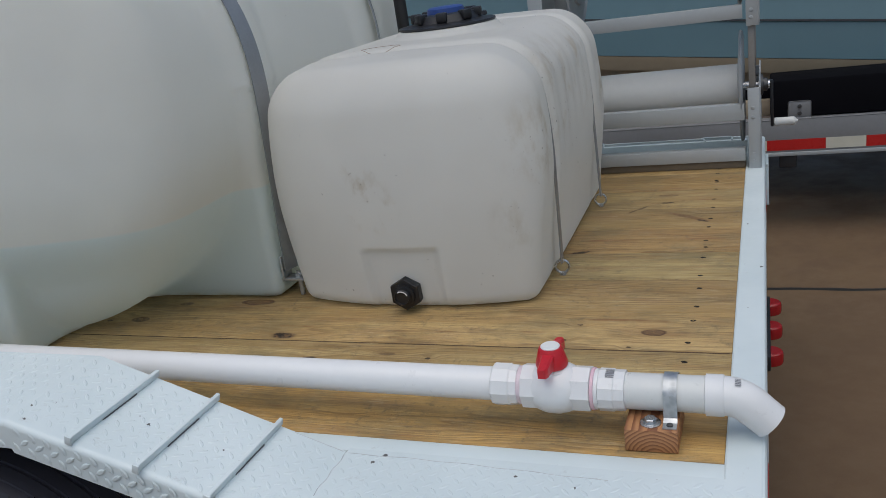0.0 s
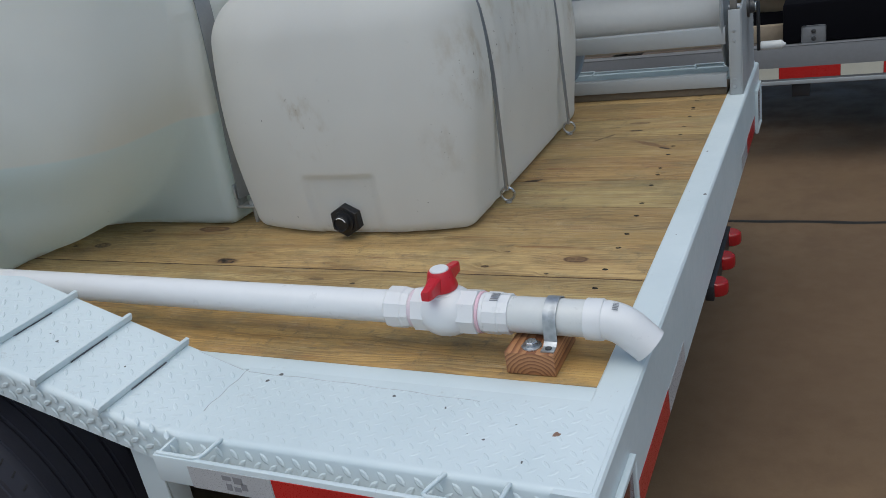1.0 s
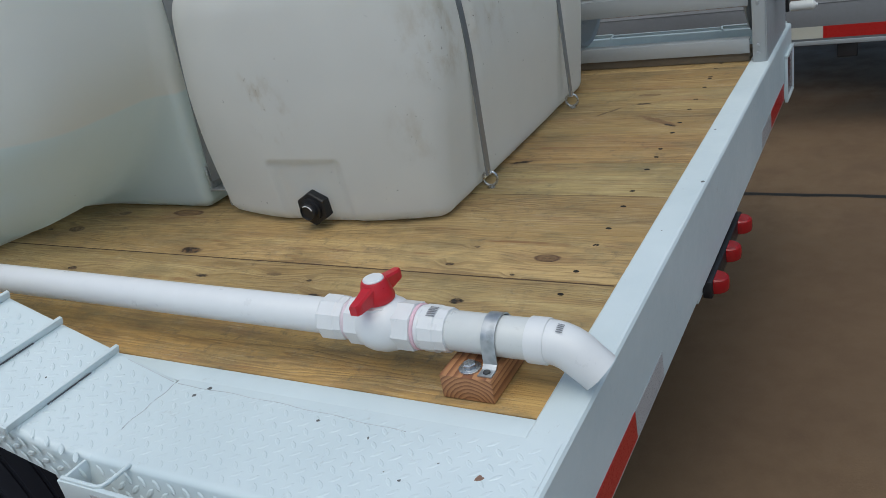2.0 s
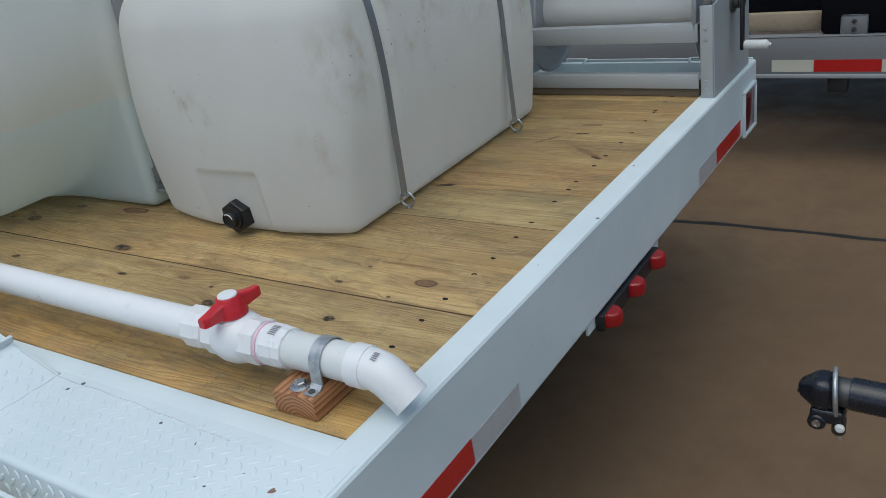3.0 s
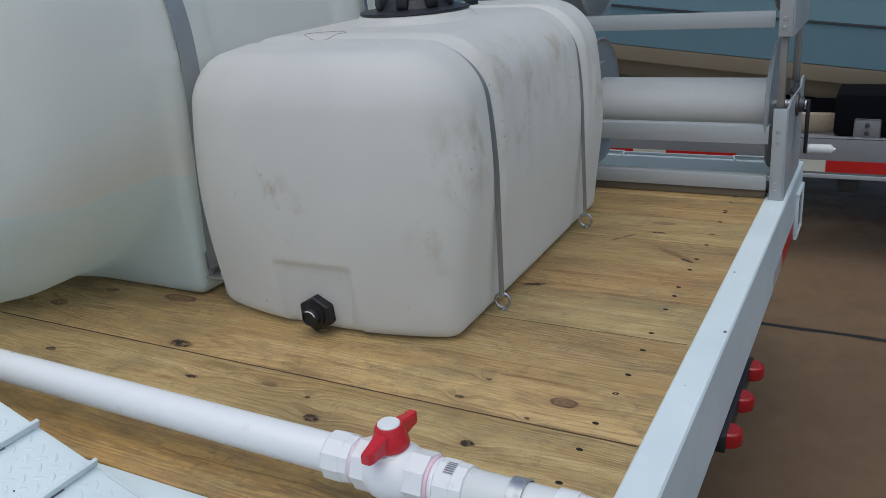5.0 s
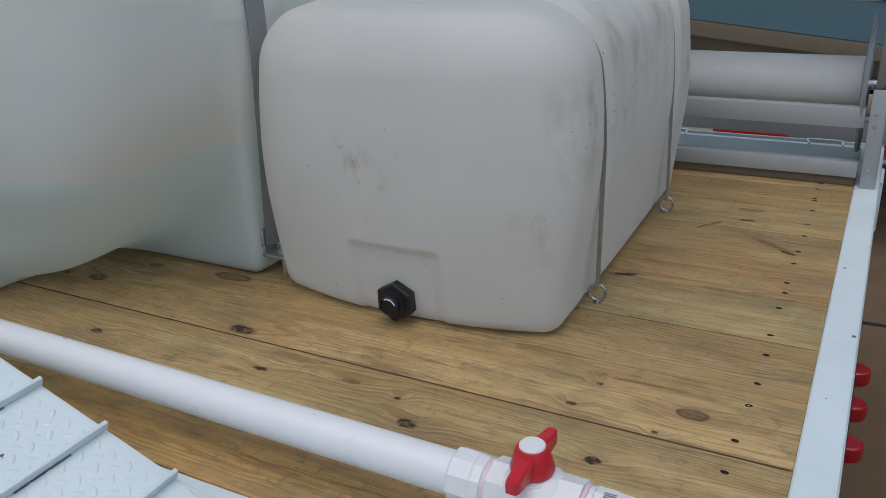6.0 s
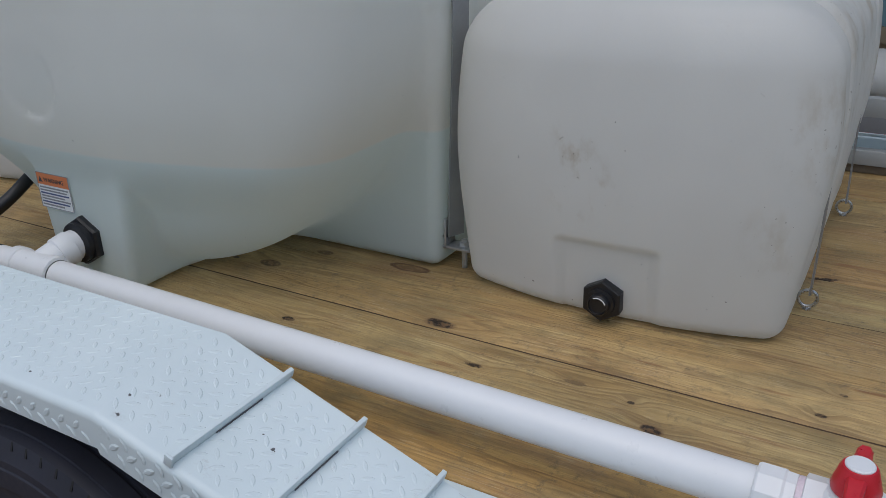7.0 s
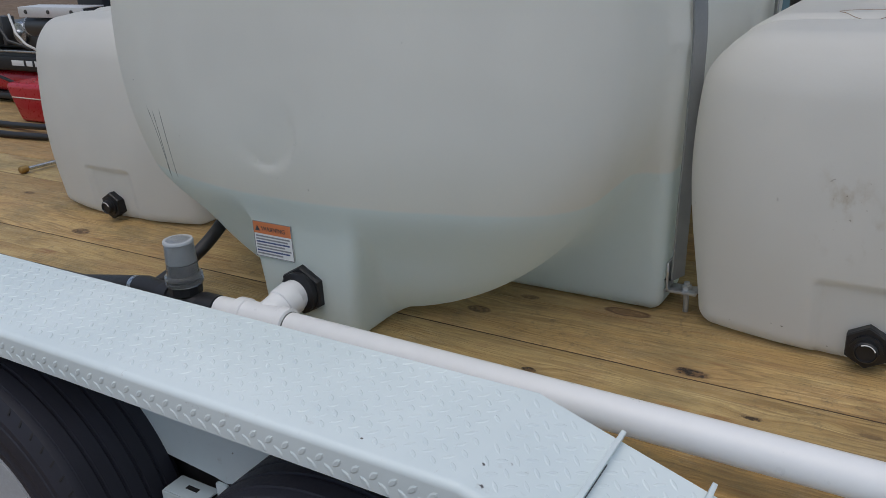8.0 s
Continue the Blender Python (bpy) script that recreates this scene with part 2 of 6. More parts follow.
    patch = k.ramp(k.noise(k.place((0.8, 1.5, 1), world_space=True), 5.2, 7, 0.72), 0.44, 0.66)
    col = k.mix(k.math("MULTIPLY", patch, 0.70), col, (0.225, 0.172, 0.080))
    col = k.mix(k.math("MULTIPLY", k.math("MULTIPLY", late, flat), 0.60), col, (0.175, 0.098, 0.036))
    col = k.mix(k.math("MULTIPLY", k.ramp(line, 0.48, 0.70), 0.26), col, (0.175, 0.105, 0.045))
    foot = k.math("MULTIPLY", k.ramp(k.noise(v, 40, 9, 0.80), 0.50, 0.66), k.ramp(k.noise(v, 4.0, 5, 0.6), 0.42, 0.58))
    col = k.mix(k.math("MULTIPLY", foot, 0.62), col, (0.110, 0.088, 0.052))
    streak = k.math("MULTIPLY", k.ramp(k.noise(k.place((0.10, 2.0, 1), world_space=True), 16, 3, 0.6), 0.58, 0.70), k.ramp(k.noise(v, 7, 3), 0.42, 0.62))
    col = k.mix(k.math("MULTIPLY", streak, 0.85), col, (0.235, 0.105, 0.038))
    pale = k.math("MULTIPLY", k.ramp(fine, 0.50, 0.30), k.ramp(k.noise(v, 11, 4), 0.45, 0.65))
    col = k.mix(k.math("MULTIPLY", pale, 0.36), col, (0.64, 0.53, 0.34))
    halo = k.math("MULTIPLY", ring, k.ramp(k.noise(v, 60, 4, 0.6), 0.35, 0.65, 0.4, 1.0))
    col = k.mix(k.math("MULTIPLY", halo, 0.48), col, (0.245, 0.150, 0.060))
    col = k.mix(k.math("MULTIPLY", redd, 0.45), col, (0.22, 0.100, 0.042))
    col = k.mix(k.math("MULTIPLY", oval, 0.85), col, (0.085, 0.038, 0.018))
    col = k.mix(k.math("MULTIPLY", core, 0.75), col, (0.105, 0.052, 0.024))
    burnt = k.math("MULTIPLY", core, k.ramp(k.noise(v, 70, 4, 0.65, 0.8), 0.42, 0.52))
    col = k.mix(k.math("MULTIPLY", burnt, 0.95), col, (0.012, 0.007, 0.004))
    col = k.mix(k.math("MULTIPLY", k.ramp(fine, 0.56, 0.70), 0.18), col, (0.13, 0.085, 0.035))
    k.set("Base Color", col)
    k.set("Roughness", k.ramp(line, 0.3, 0.7, 0.52, 0.72))
    h = k.math("ADD", k.math("MULTIPLY", line, 0.6), k.math("MULTIPLY", fine, 0.5))
    h = k.math("ADD", h, k.math("MULTIPLY", late, 0.25))
    k.bump(k.math("SUBTRACT", h, k.math("MULTIPLY", burnt, 0.9)), 0.0028, 0.75)
    return k.m


def cut_pine():
    """A fresh reddish two-by-four: growth rings round a pith below the end face."""
    k = Net("reddish_block_wood", 0.6)
    v = k.place()
    x, y, z = k.sep(v)
    dx = k.math("SUBTRACT", x, 0.006)
    dz = k.math("ADD", z, 0.012)
    d = k.math("SQRT", k.math("ADD", k.math("MULTIPLY", dx, dx), k.math("MULTIPLY", dz, dz)))
    d = k.math("ADD", d, k.math("MULTIPLY", k.noise(k.place((1, 0.12, 1)), 35, 3), 0.008))
    saw = k.math("FRACT", k.math("MULTIPLY", d, 165.0))
    col = k.mix(k.ramp(saw, 0.25, 0.95), (0.42, 0.20, 0.085), (0.20, 0.075, 0.03))
    col = k.mix(k.math("MULTIPLY", k.ramp(k.noise(v, 60, 5, 0.7), 0.5, 0.75), 0.3), col, (0.14, 0.07, 0.035))
    k.set("Base Color", col)
    k.bump(k.noise(k.place((1, 0.1, 1)), 240, 4), 0.0012, 0.4)
    return k.m


def galvanised():
    k = Net("galvanised_steel", 0.42, 0.85)
    v = k.place()
    cell = k.n.new("ShaderNodeTexVoronoi")
    k.l.new(v, cell.inputs["Vector"])
    cell.inputs["Scale"].default_value = 90
    col = k.mix(k.ramp(cell.outputs["Distance"], 0.1, 0.7), (0.40, 0.42, 0.43), (0.52, 0.54, 0.55))
    col = k.mix(k.math("MULTIPLY", k.ramp(k.noise(v, 35, 6, 0.75), 0.56, 0.75), 0.5), col, (0.24, 0.24, 0.23))
    k.set("Base Color", col)
    k.set("Roughness", k.ramp(k.noise(v, 60, 4), 0.3, 0.7, 0.34, 0.55))
    return k.m


def slab():
    """Brown-stained concrete with damp shade and grit."""
    k = Net("brown_concrete", 0.75)
    v = k.place(world_space=True)
    big, mid, fine = k.noise(v, 0.9, 5, 0.6), k.noise(v, 6, 5, 0.6), k.noise(v, 130, 4, 0.7)
    col = k.mix(k.ramp(big, 0.3, 0.7), (0.128, 0.078, 0.040), (0.182, 0.114, 0.058))
    col = k.mix(k.math("MULTIPLY", k.ramp(mid, 0.45, 0.75), 0.45), col, (0.100, 0.060, 0.035))
    col = k.mix(k.math("MULTIPLY", k.ramp(fine, 0.5, 0.8), 0.22), col, (0.20, 0.145, 0.10))
    k.set("Base Color", col)
    k.set("Roughness", k.ramp(mid, 0.3, 0.7, 0.6, 0.85))
    k.bump(fine, 0.002, 0.4)
    return k.m


def glassy(name, color, rough=0.08, transmission=1.0):
    k = Net(name, rough, 0.0, color)
    k.set("Transmission Weight", transmission)
    k.set("IOR", 1.45)
    return k.m


ENAMEL = white_paint()
PINE = pine()
PINE_GREY = plain("weathered_timber", (0.17, 0.135, 0.095), 0.8, vary=0.25, scale=9, bump=0.001)
# Far boards: foot wear and tank shade both darken this colour.
PINE_WORN_SHADED = pine("trodden_shaded_pine", (0.90, 0.82, 0.76))
PINE_BROWN = pine("browner_pine", (1.22, 1.04, 0.80))
BLOCK = cut_pine()
ZINC = galvanised()
ZINC_DULL = plain("dull_zinc", (0.33, 0.34, 0.35), 0.45, 0.7, vary=0.15, scale=30)
GROUND = slab()
POLY_A = poly_white("milky_poly", marks=[((-0.045, 0.02, 0.262), 0.085, 0.75), ((-0.06, 0.02, 0.33), 0.06, 0.5), ((0.32, 0.14, 0.37), 0.13, 0.52), ((0.33, 0.36, 0.44), 0.20, 0.46), ((0.33, 0.64, 0.46), 0.18, 0.40), ((0.29, 0.05, 0.20), 0.09, 0.26), ((0.33, 0.92, 0.36), 0.12, 0.5)])
POLY_C = poly_white("milky_poly_clean", specks=0.03)
POLY_B = poly_white("milky_poly_half_full", base=(0.885, 0.883, 0.845), level=0.300, specks=0.03, scratches=((-0.413, 0.447, -0.395, 0.270, 0.066), (-0.386, 0.439, -0.390, 0.280, 0.030), (-0.351, 0.446, -0.356, 0.285, 0.010)))
PVC = plain("white_pvc", (0.745, 0.748, 0.745), 0.33, vary=0.035, scale=5)
PVC_GREY = plain("unpainted_pvc", (0.66, 0.67, 0.65), 0.32, vary=0.05, scale=10)
PINK_FAINT = plain("faint_primer", (0.72, 0.60, 0.64), 0.4, vary=0.15, scale=40)
SEAM_DARK = plain("seam_dark", (0.085, 0.048, 0.024), 0.9, vary=0.4, scale=30)
PINK = plain("pink_primer", (0.74, 0.50, 0.56), 0.4, vary=0.15, scale=40)
RED_PLASTIC = plain("red_plastic", (0.55, 0.012, 0.022), 0.33, vary=0.15, scale=20)
BLACK_PLASTIC = plain("black_plastic", (0.012, 0.012, 0.014), 0.42, vary=0.3, scale=20)
BLUE_PLASTIC = plain("blue_plastic", (0.02, 0.06, 0.24), 0.4, vary=0.2)
RUBBER = plain("tyre_rubber", (0.023, 0.024, 0.036), 0.60, vary=0.3, scale=18, bump=0.0006, dirt=(0.028, 0.026, 0.025))
HOSE = plain("black_hose", (0.014, 0.013, 0.013), 0.45, vary=0.3, scale=30)
ALU = plain("reel_grey_paint", (0.385, 0.405, 0.41), 0.42, 0.1, vary=0.06, scale=12)
DRUM = plain("cream_drum", (0.67, 0.67, 0.64), 0.45, vary=0.05, scale=8)
FLANGE = plain("grey_flange", (0.39, 0.41, 0.42), 0.45, 0.25, vary=0.08, scale=10)
STEEL = plain("bright_steel", (0.55, 0.56, 0.57), 0.28, 1.0, vary=0.12, scale=40)
DARK_STEEL = plain("dark_steel", (0.10, 0.10, 0.10), 0.45, 0.7, vary=0.2, scale=30)
TAPE_RED = plain("red_reflective_tape", (0.48, 0.016, 0.014), 0.3, vary=0.1, scale=60)
TAPE_SILVER = plain("silver_reflective_tape", (0.52, 0.53, 0.54), 0.3, 0.2, vary=0.1, scale=60)
TAPE_CREAM = plain("cream_reflective_tape", (0.60, 0.58, 0.48), 0.35, vary=0.06, scale=60)
LENS = glassy("red_lens", (0.42, 0.012, 0.016), 0.15, 0.3)
FELT = plain("black_felt", (0.0045, 0.0045, 0.0065), 0.95, vary=0.3)
FELT.node_tree.nodes["Principled BSDF"].inputs["Specular IOR Level"].default_value = 0.12
DULL = plain("dull_grey_paint", (0.215, 0.218, 0.222), 0.5, 0.1, vary=0.12, scale=9)
POST = plain("post_primer", (0.26, 0.245, 0.225), 0.45, 0.3, vary=0.15)
SHADE = plain("gap_shade", (0.10, 0.10, 0.105), 0.7, vary=0.3)
SEAM = plain("cracked_paint", (0.50, 0.525, 0.53), 0.6, vary=0.3, scale=40)
LENS_DARK = plain("dark_red_lens", (0.10, 0.008, 0.010), 0.15, vary=0.2)
CLEAR = glassy("clear_cup", (0.74, 0.76, 0.77), 0.08, 0.88)
CHASSIS = plain("black_chassis_paint", (0.02, 0.02, 0.022), 0.5, vary=0.3, scale=9)
HULL_BLUE = plain("blue_gelcoat", (0.15, 0.25, 0.285), 0.36, vary=0.05, scale=2)
HULL_TAN = plain("tan_gelcoat", (0.36, 0.29, 0.20), 0.35, vary=0.10, scale=3)
LUMBER = plain("pale_lumber", (0.36, 0.285, 0.20), 0.65, vary=0.2, scale=8)
ORANGE = plain("orange_label", (0.60, 0.19, 0.07), 0.5, vary=0.05)
PAPER = plain("label_white", (0.72, 0.72, 0.70), 0.5, vary=0.03)
INK = plain("label_ink", (0.05, 0.05, 0.055), 0.5, vary=0.05)
INK_BLUE = plain("blue_ink", (0.07, 0.09, 0.20), 0.5, vary=0.05)
INK_FAINT = plain("faded_ink", (0.25, 0.25, 0.26), 0.5, vary=0.1)
RED_PAINT = plain("red_enamel", (0.40, 0.012, 0.018), 0.3, vary=0.12, scale=10)
COUPLER = plain("glossy_black_paint", (0.012, 0.014, 0.021), 0.24, vary=0.3, scale=30)
RIM = plain("galvanised_rim", (0.50, 0.52, 0.54), 0.45, 0.1, vary=0.2, scale=25)
GUARD = plain("brushed_guard", (0.66, 0.66, 0.67), 0.35, 0.3, vary=0.08, scale=20)
MARK = plain("dirty_moulding", (0.36, 0.27, 0.20), 0.6, vary=0.3, scale=40)
GAP_BLACK = plain("joint_filler_and_gap_black", (0.012, 0.011, 0.010), 0.7, vary=0.3, scale=30, bump=0.002)


# ---- mesh helpers ----
def thing(name, base, label, category, group="", kind=""):
    ob = new(name)
    ob.location = base
    ob.empty_display_size = 0.05
    return tagged(ob, label, category, group, kind)


def smooth(mesh, angle=35):
    mesh.polygons.foreach_set("use_smooth", [True] * len(mesh.polygons))
    mesh.set_sharp_from_angle(angle=radians(angle))


def part(name, bm, material, parent=None, label="", flat=False, angle=35, local=False):
    """One mesh object out of a bmesh in world metres, under a thing or a part."""
    me = bpy.data.meshes.new(name)
    bmesh.ops.recalc_face_normals(bm, faces=bm.faces)
    bm.to_mesh(me)
    bm.free()
    me.materials.append(material)
    if not flat:
        smooth(me, angle)
    ob = new(name, me)
    if parent is not None:
        adopt(ob, parent, local)
    return tagged(ob, label)


def adopt(ob, parent, local=False):
    """Hang ob under a thing (an Empty at its base) or under one of its parts."""
    ob.parent = parent
    if parent.parent is None and not local:
        ob.matrix_parent_inverse = Matrix.Translation(-parent.location)
    return ob


def box(bm, x0, x1, y0, y1, z0, z1, bevel=0.0, seg=2, m=None):
    vs = [bm.verts.new((x, y, z)) for x in (x0, x1) for y in (y0, y1) for z in (z0, z1)]
    fs = [bm.faces.new([vs[i] for i in q]) for q in ((0, 1, 3, 2), (4, 6, 7, 5), (0, 4, 5, 1), (2, 3, 7, 6), (0, 2, 6, 4), (1, 5, 7, 3))]
    if bevel:
        es = {e for f in fs for e in f.edges}
        out = bmesh.ops.bevel(bm, geom=list(es), offset=bevel, segments=seg, profile=0.5, affect="EDGES")
        vs = list({v for f in out["faces"] for v in f.verts} | {v for v in vs if v.is_valid})
    if m is not None:
        bmesh.ops.transform(bm, matrix=m, verts=[v for v in vs if v.is_valid])
    return bm


def slab_box(*a, **k):
    return box(bmesh.new(), *a, **k)


def frame_of(way):
    w = Vector(way).normalized()
    up = Vector((0, 0, 1)) if abs(w.z) < 0.9 else Vector((0, 1, 0))
    s = w.cross(up).normalized()
    return s, s.cross(w).normalized(), w


def tube(bm, pts, r, seg=20, cap=True):
    """A round bar along points; r a number or one for each point."""
    pts = [Vector(p) for p in pts]
    rs = r if isinstance(r, (list, tuple)) else [r] * len(pts)
    rings, s0 = [], None
    for i, p in enumerate(pts):
        way = pts[min(i + 1, len(pts) - 1)] - pts[max(i - 1, 0)]
        if way.length < 1e-9:
            way = pts[-1] - pts[0]
        s, u, w = frame_of(way)
        if s0 is not None:
            s = (s0 - w * s0.dot(w)).normalized()
            u = s.cross(w).normalized()
        s0 = s
        ring = []
        for j in range(seg):
            a = 2 * math.pi * j / seg
            ring.append(bm.verts.new(p + (s * math.cos(a) + u * math.sin(a)) * rs[i]))
        rings.append(ring)
    for a, b in zip(rings, rings[1:]):
        for j in range(seg):
            bm.faces.new((a[j], a[(j + 1) % seg], b[(j + 1) % seg], b[j]))
    if cap:
        bm.faces.new(rings[0][::-1])
        bm.faces.new(rings[-1])
    return bm


def lathe(bm, origin, axis, profile, seg=32, phase=0.0):
    """A turned body: profile rows of (distance along axis, radius)."""
    s, u, w = frame_of(axis)
    o, rings = Vector(origin), []
    for d, r in profile:
        c = o + w * d
        if r < 1e-6:
            rings.append([bm.verts.new(c)])
        else:
            rings.append([bm.verts.new(c + (s * math.cos(phase + 2 * math.pi * j / seg) + u * math.sin(phase + 2 * math.pi * j / seg)) * r) for j in range(seg)])
    for a, b in zip(rings, rings[1:]):
        for j in range(seg):
            q = [a[j % len(a)], a[(j + 1) % len(a)], b[(j + 1) % len(b)], b[j % len(b)]]
            q = list(dict.fromkeys(q))
            if len(q) > 2:
                bm.faces.new(q)
    for ring in (rings[0], rings[-1]):
        if len(ring) > 2:
            bm.faces.new(ring)
    return bm


def band(bm, pts, wide, thick):
    """A flat metal band along points: wide along the second argument's vector, thick across it."""
    wide = Vector(wide)
    pts = [Vector(p) for p in pts]
    rows = []
    for i, p in enumerate(pts):
        way = (pts[min(i + 1, len(pts) - 1)] - pts[max(i - 1, 0)]).normalized()
        nrm = way.cross(wide.normalized()).normalized() * thick / 2
        rows.append([bm.verts.new(p + a * wide / 2 + b * nrm) for a, b in ((-1, -1), (1, -1), (1, 1), (-1, 1))])
    for a, b in zip(rows, rows[1:]):
        for j in range(4):
            bm.faces.new((a[j], a[(j + 1) % 4], b[(j + 1) % 4], b[j]))
    bm.faces.new(rows[0][::-1])
    bm.faces.new(rows[-1])
    return bm


def arc(c, r, a0, a1, n, ax=(1, 0, 0), ay=(0, 0, 1)):
    c, ax, ay = Vector(c), Vector(ax), Vector(ay)
    return [c + ax * r * math.cos(radians(a0 + (a1 - a0) * i / n)) + ay * r * math.sin(radians(a0 + (a1 - a0) * i / n)) for i in range(n + 1)]


def shell(nx, ny, nz, shape):
    """A closed skin: every point of a cube's surface, each axis from -1 to 1, sent through shape(u, v, w)."""
    bm = bmesh.new()
    made = {}

    def vert(i, j, k):
        key = (i, j, k)
        if key not in made:
            made[key] = bm.verts.new(shape(2 * i / nx - 1, 2 * j / ny - 1, 2 * k / nz - 1))
        return made[key]

    for k in (0, nz):
        for i in range(nx):
            for j in range(ny):
                bm.faces.new([vert(*q) for q in ((i, j, k), (i + 1, j, k), (i + 1, j + 1, k), (i, j + 1, k))])
    for j in (0, ny):
        for i in range(nx):
            for k in range(nz):
                bm.faces.new([vert(*q) for q in ((i, j, k), (i + 1, j, k), (i + 1, j, k + 1), (i, j, k + 1))])
    for i in (0, nx):
        for j in range(ny):
            for k in range(nz):
                bm.faces.new([vert(*q) for q in ((i, j, k), (i, j + 1, k), (i, j + 1, k + 1), (i, j, k + 1))])
    return bm


def step(a, b, x):
    t = min(1, max(0, (x - a) / (b - a)))
    return t * t * (3 - 2 * t)


def hexagon(bm, origin, axis, r, profile, phase=0.0):
    return lathe(bm, origin, axis, [(d, r * f) for d, f in profile], 6, phase)


# ---- ground ----
GZ = -0.70
bm = bmesh.new()
bmesh.ops.create_grid(bm, x_segments=24, y_segments=24, size=60, matrix=Matrix.Translation((0, 0, GZ)))
tagged(part("ground", bm, GROUND, flat=True), "brown-stained concrete yard with a dark joint", "ground", kind="structure")
bm = bmesh.new()
n = 320
edge = [(-12 + 24 * i / n, 2.29 + 0.016 * noise.noise((i * 0.33, 0, 0)) + 0.005 * noise.noise((i * 1.3, 2, 0)), 0.0125 + 0.009 * noise.noise((i * 0.9, 5, 0)) + 0.004 * noise.noise((i * 2.3, 8, 0))) for i in range(n + 1)]
rows = [[bm.verts.new((x, y - w, GZ + 0.0005)), bm.verts.new((x, y, GZ + 0.004)), bm.verts.new((x, y + w, GZ + 0.0005))] for x, y, w in edge]
for a, b in zip(rows, rows[1:]):
    bm.faces.new((a[0], b[0], b[1], a[1]))
    bm.faces.new((a[1], b[1], b[2], a[2]))
tagged(part("ground_joint", bm, GAP_BLACK), "black tar-filled joint across the concrete", "joint", kind="structure")

# ---- trailer ----
trailer = thing("utility_trailer", (0, 0.907, GZ), "white flatbed equipment trailer with a treated pine deck", "trailer")
FLANGE_Y, FAR_Y = -0.047, 2.055


def channel(name, pts, label=""):
    """A folded steel section: outline in y, z swept along x, or given as a box list."""
    bm = bmesh.new()
    for b in pts:
        box(bm, *b, bevel=0.004)
    return part(name, bm, ENAMEL, trailer, label)


def section_along_y(outline, y0, y1):
    """A folded section: outline in x, z, drawn out from y0 to y1."""
    bm = bmesh.new()
    ends = [[bm.verts.new((x, y, z)) for x, z in outline] for y in (y0, y1)]
    m = len(outline)
    for i in range(m):
        bm.faces.new((ends[0][i], ends[0][(i + 1) % m], ends[1][(i + 1) % m], ends[1][i]))
    bm.faces.new(ends[0])
    bm.faces.new(ends[1])
    return bm


RX = 0.060
rail_section = [(0.001, 0.001), (0.004, 0.003), (RX - 0.007, 0.003), (RX - 0.003, 0.0018), (RX, -0.003), (RX, -0.190), (RX - 0.002, -0.196), (RX - 0.006, -0.198), (0.008, -0.198), (0.008, -0.190), (RX - 0.009, -0.190), (RX - 0.009, -0.009), (0.001, -0.009)]
rear = part("rear_rail", section_along_y(rail_section, -0.245, FAR_Y), ENAMEL, trailer, "white steel rear channel with scuffed top edge", angle=12)
channel("side_rail", [(-5.3, 0.03, FLANGE_Y, -0.002, -0.16, 0.001)])
channel("side_rail", [(-5.3, 0.0, 1.816, 1.862, -0.16, 0.001)])
for i in range(9):
    x = -0.28 - i * 0.6
    part("crossmember", slab_box(x - 0.03, x + 0.03, 0.0, 1.815, -0.13, -0.042, bevel=0.004), CHASSIS, trailer)
for y in (0.35, 1.46):
    part("frame_beam", slab_box(-5.3, 0.0, y - 0.04, y + 0.04, -0.27, -0.132, bevel=0.006), CHASSIS, trailer)

# deck boards, each with its screws
screw_me = bpy.data.meshes.new("screw")
bm = bmesh.new()
lathe(bm, (0, 0, 0), (0, 0, 1), [(-0.001, 0.0046), (0.0003, 0.0046), (0.0005, 0.0034), (0.0001, 0.0014), (0.0001, 0)], 10)
bmesh.ops.scale(bm, vec=(1.35, 0.9, 1.0), verts=bm.verts)
bm.to_mesh(screw_me)
bm.free()
screw_me.materials.append(plain("rusted_screw", (0.010, 0.007, 0.005), 0.95, vary=0.3, scale=60))
BOARD = 0.1785
SCREW_Y = (0.04, 0.14, 0.226, 0.316, 0.394, 0.494, 0.564, 0.663, 0.739, 0.854, 0.893, 0.924, 0.973, 1.077, 1.147, 1.245, 1.324, 1.425, 1.501, 1.517, 1.596, 1.647, 1.76)
rng = random.Random(7)
boards = []
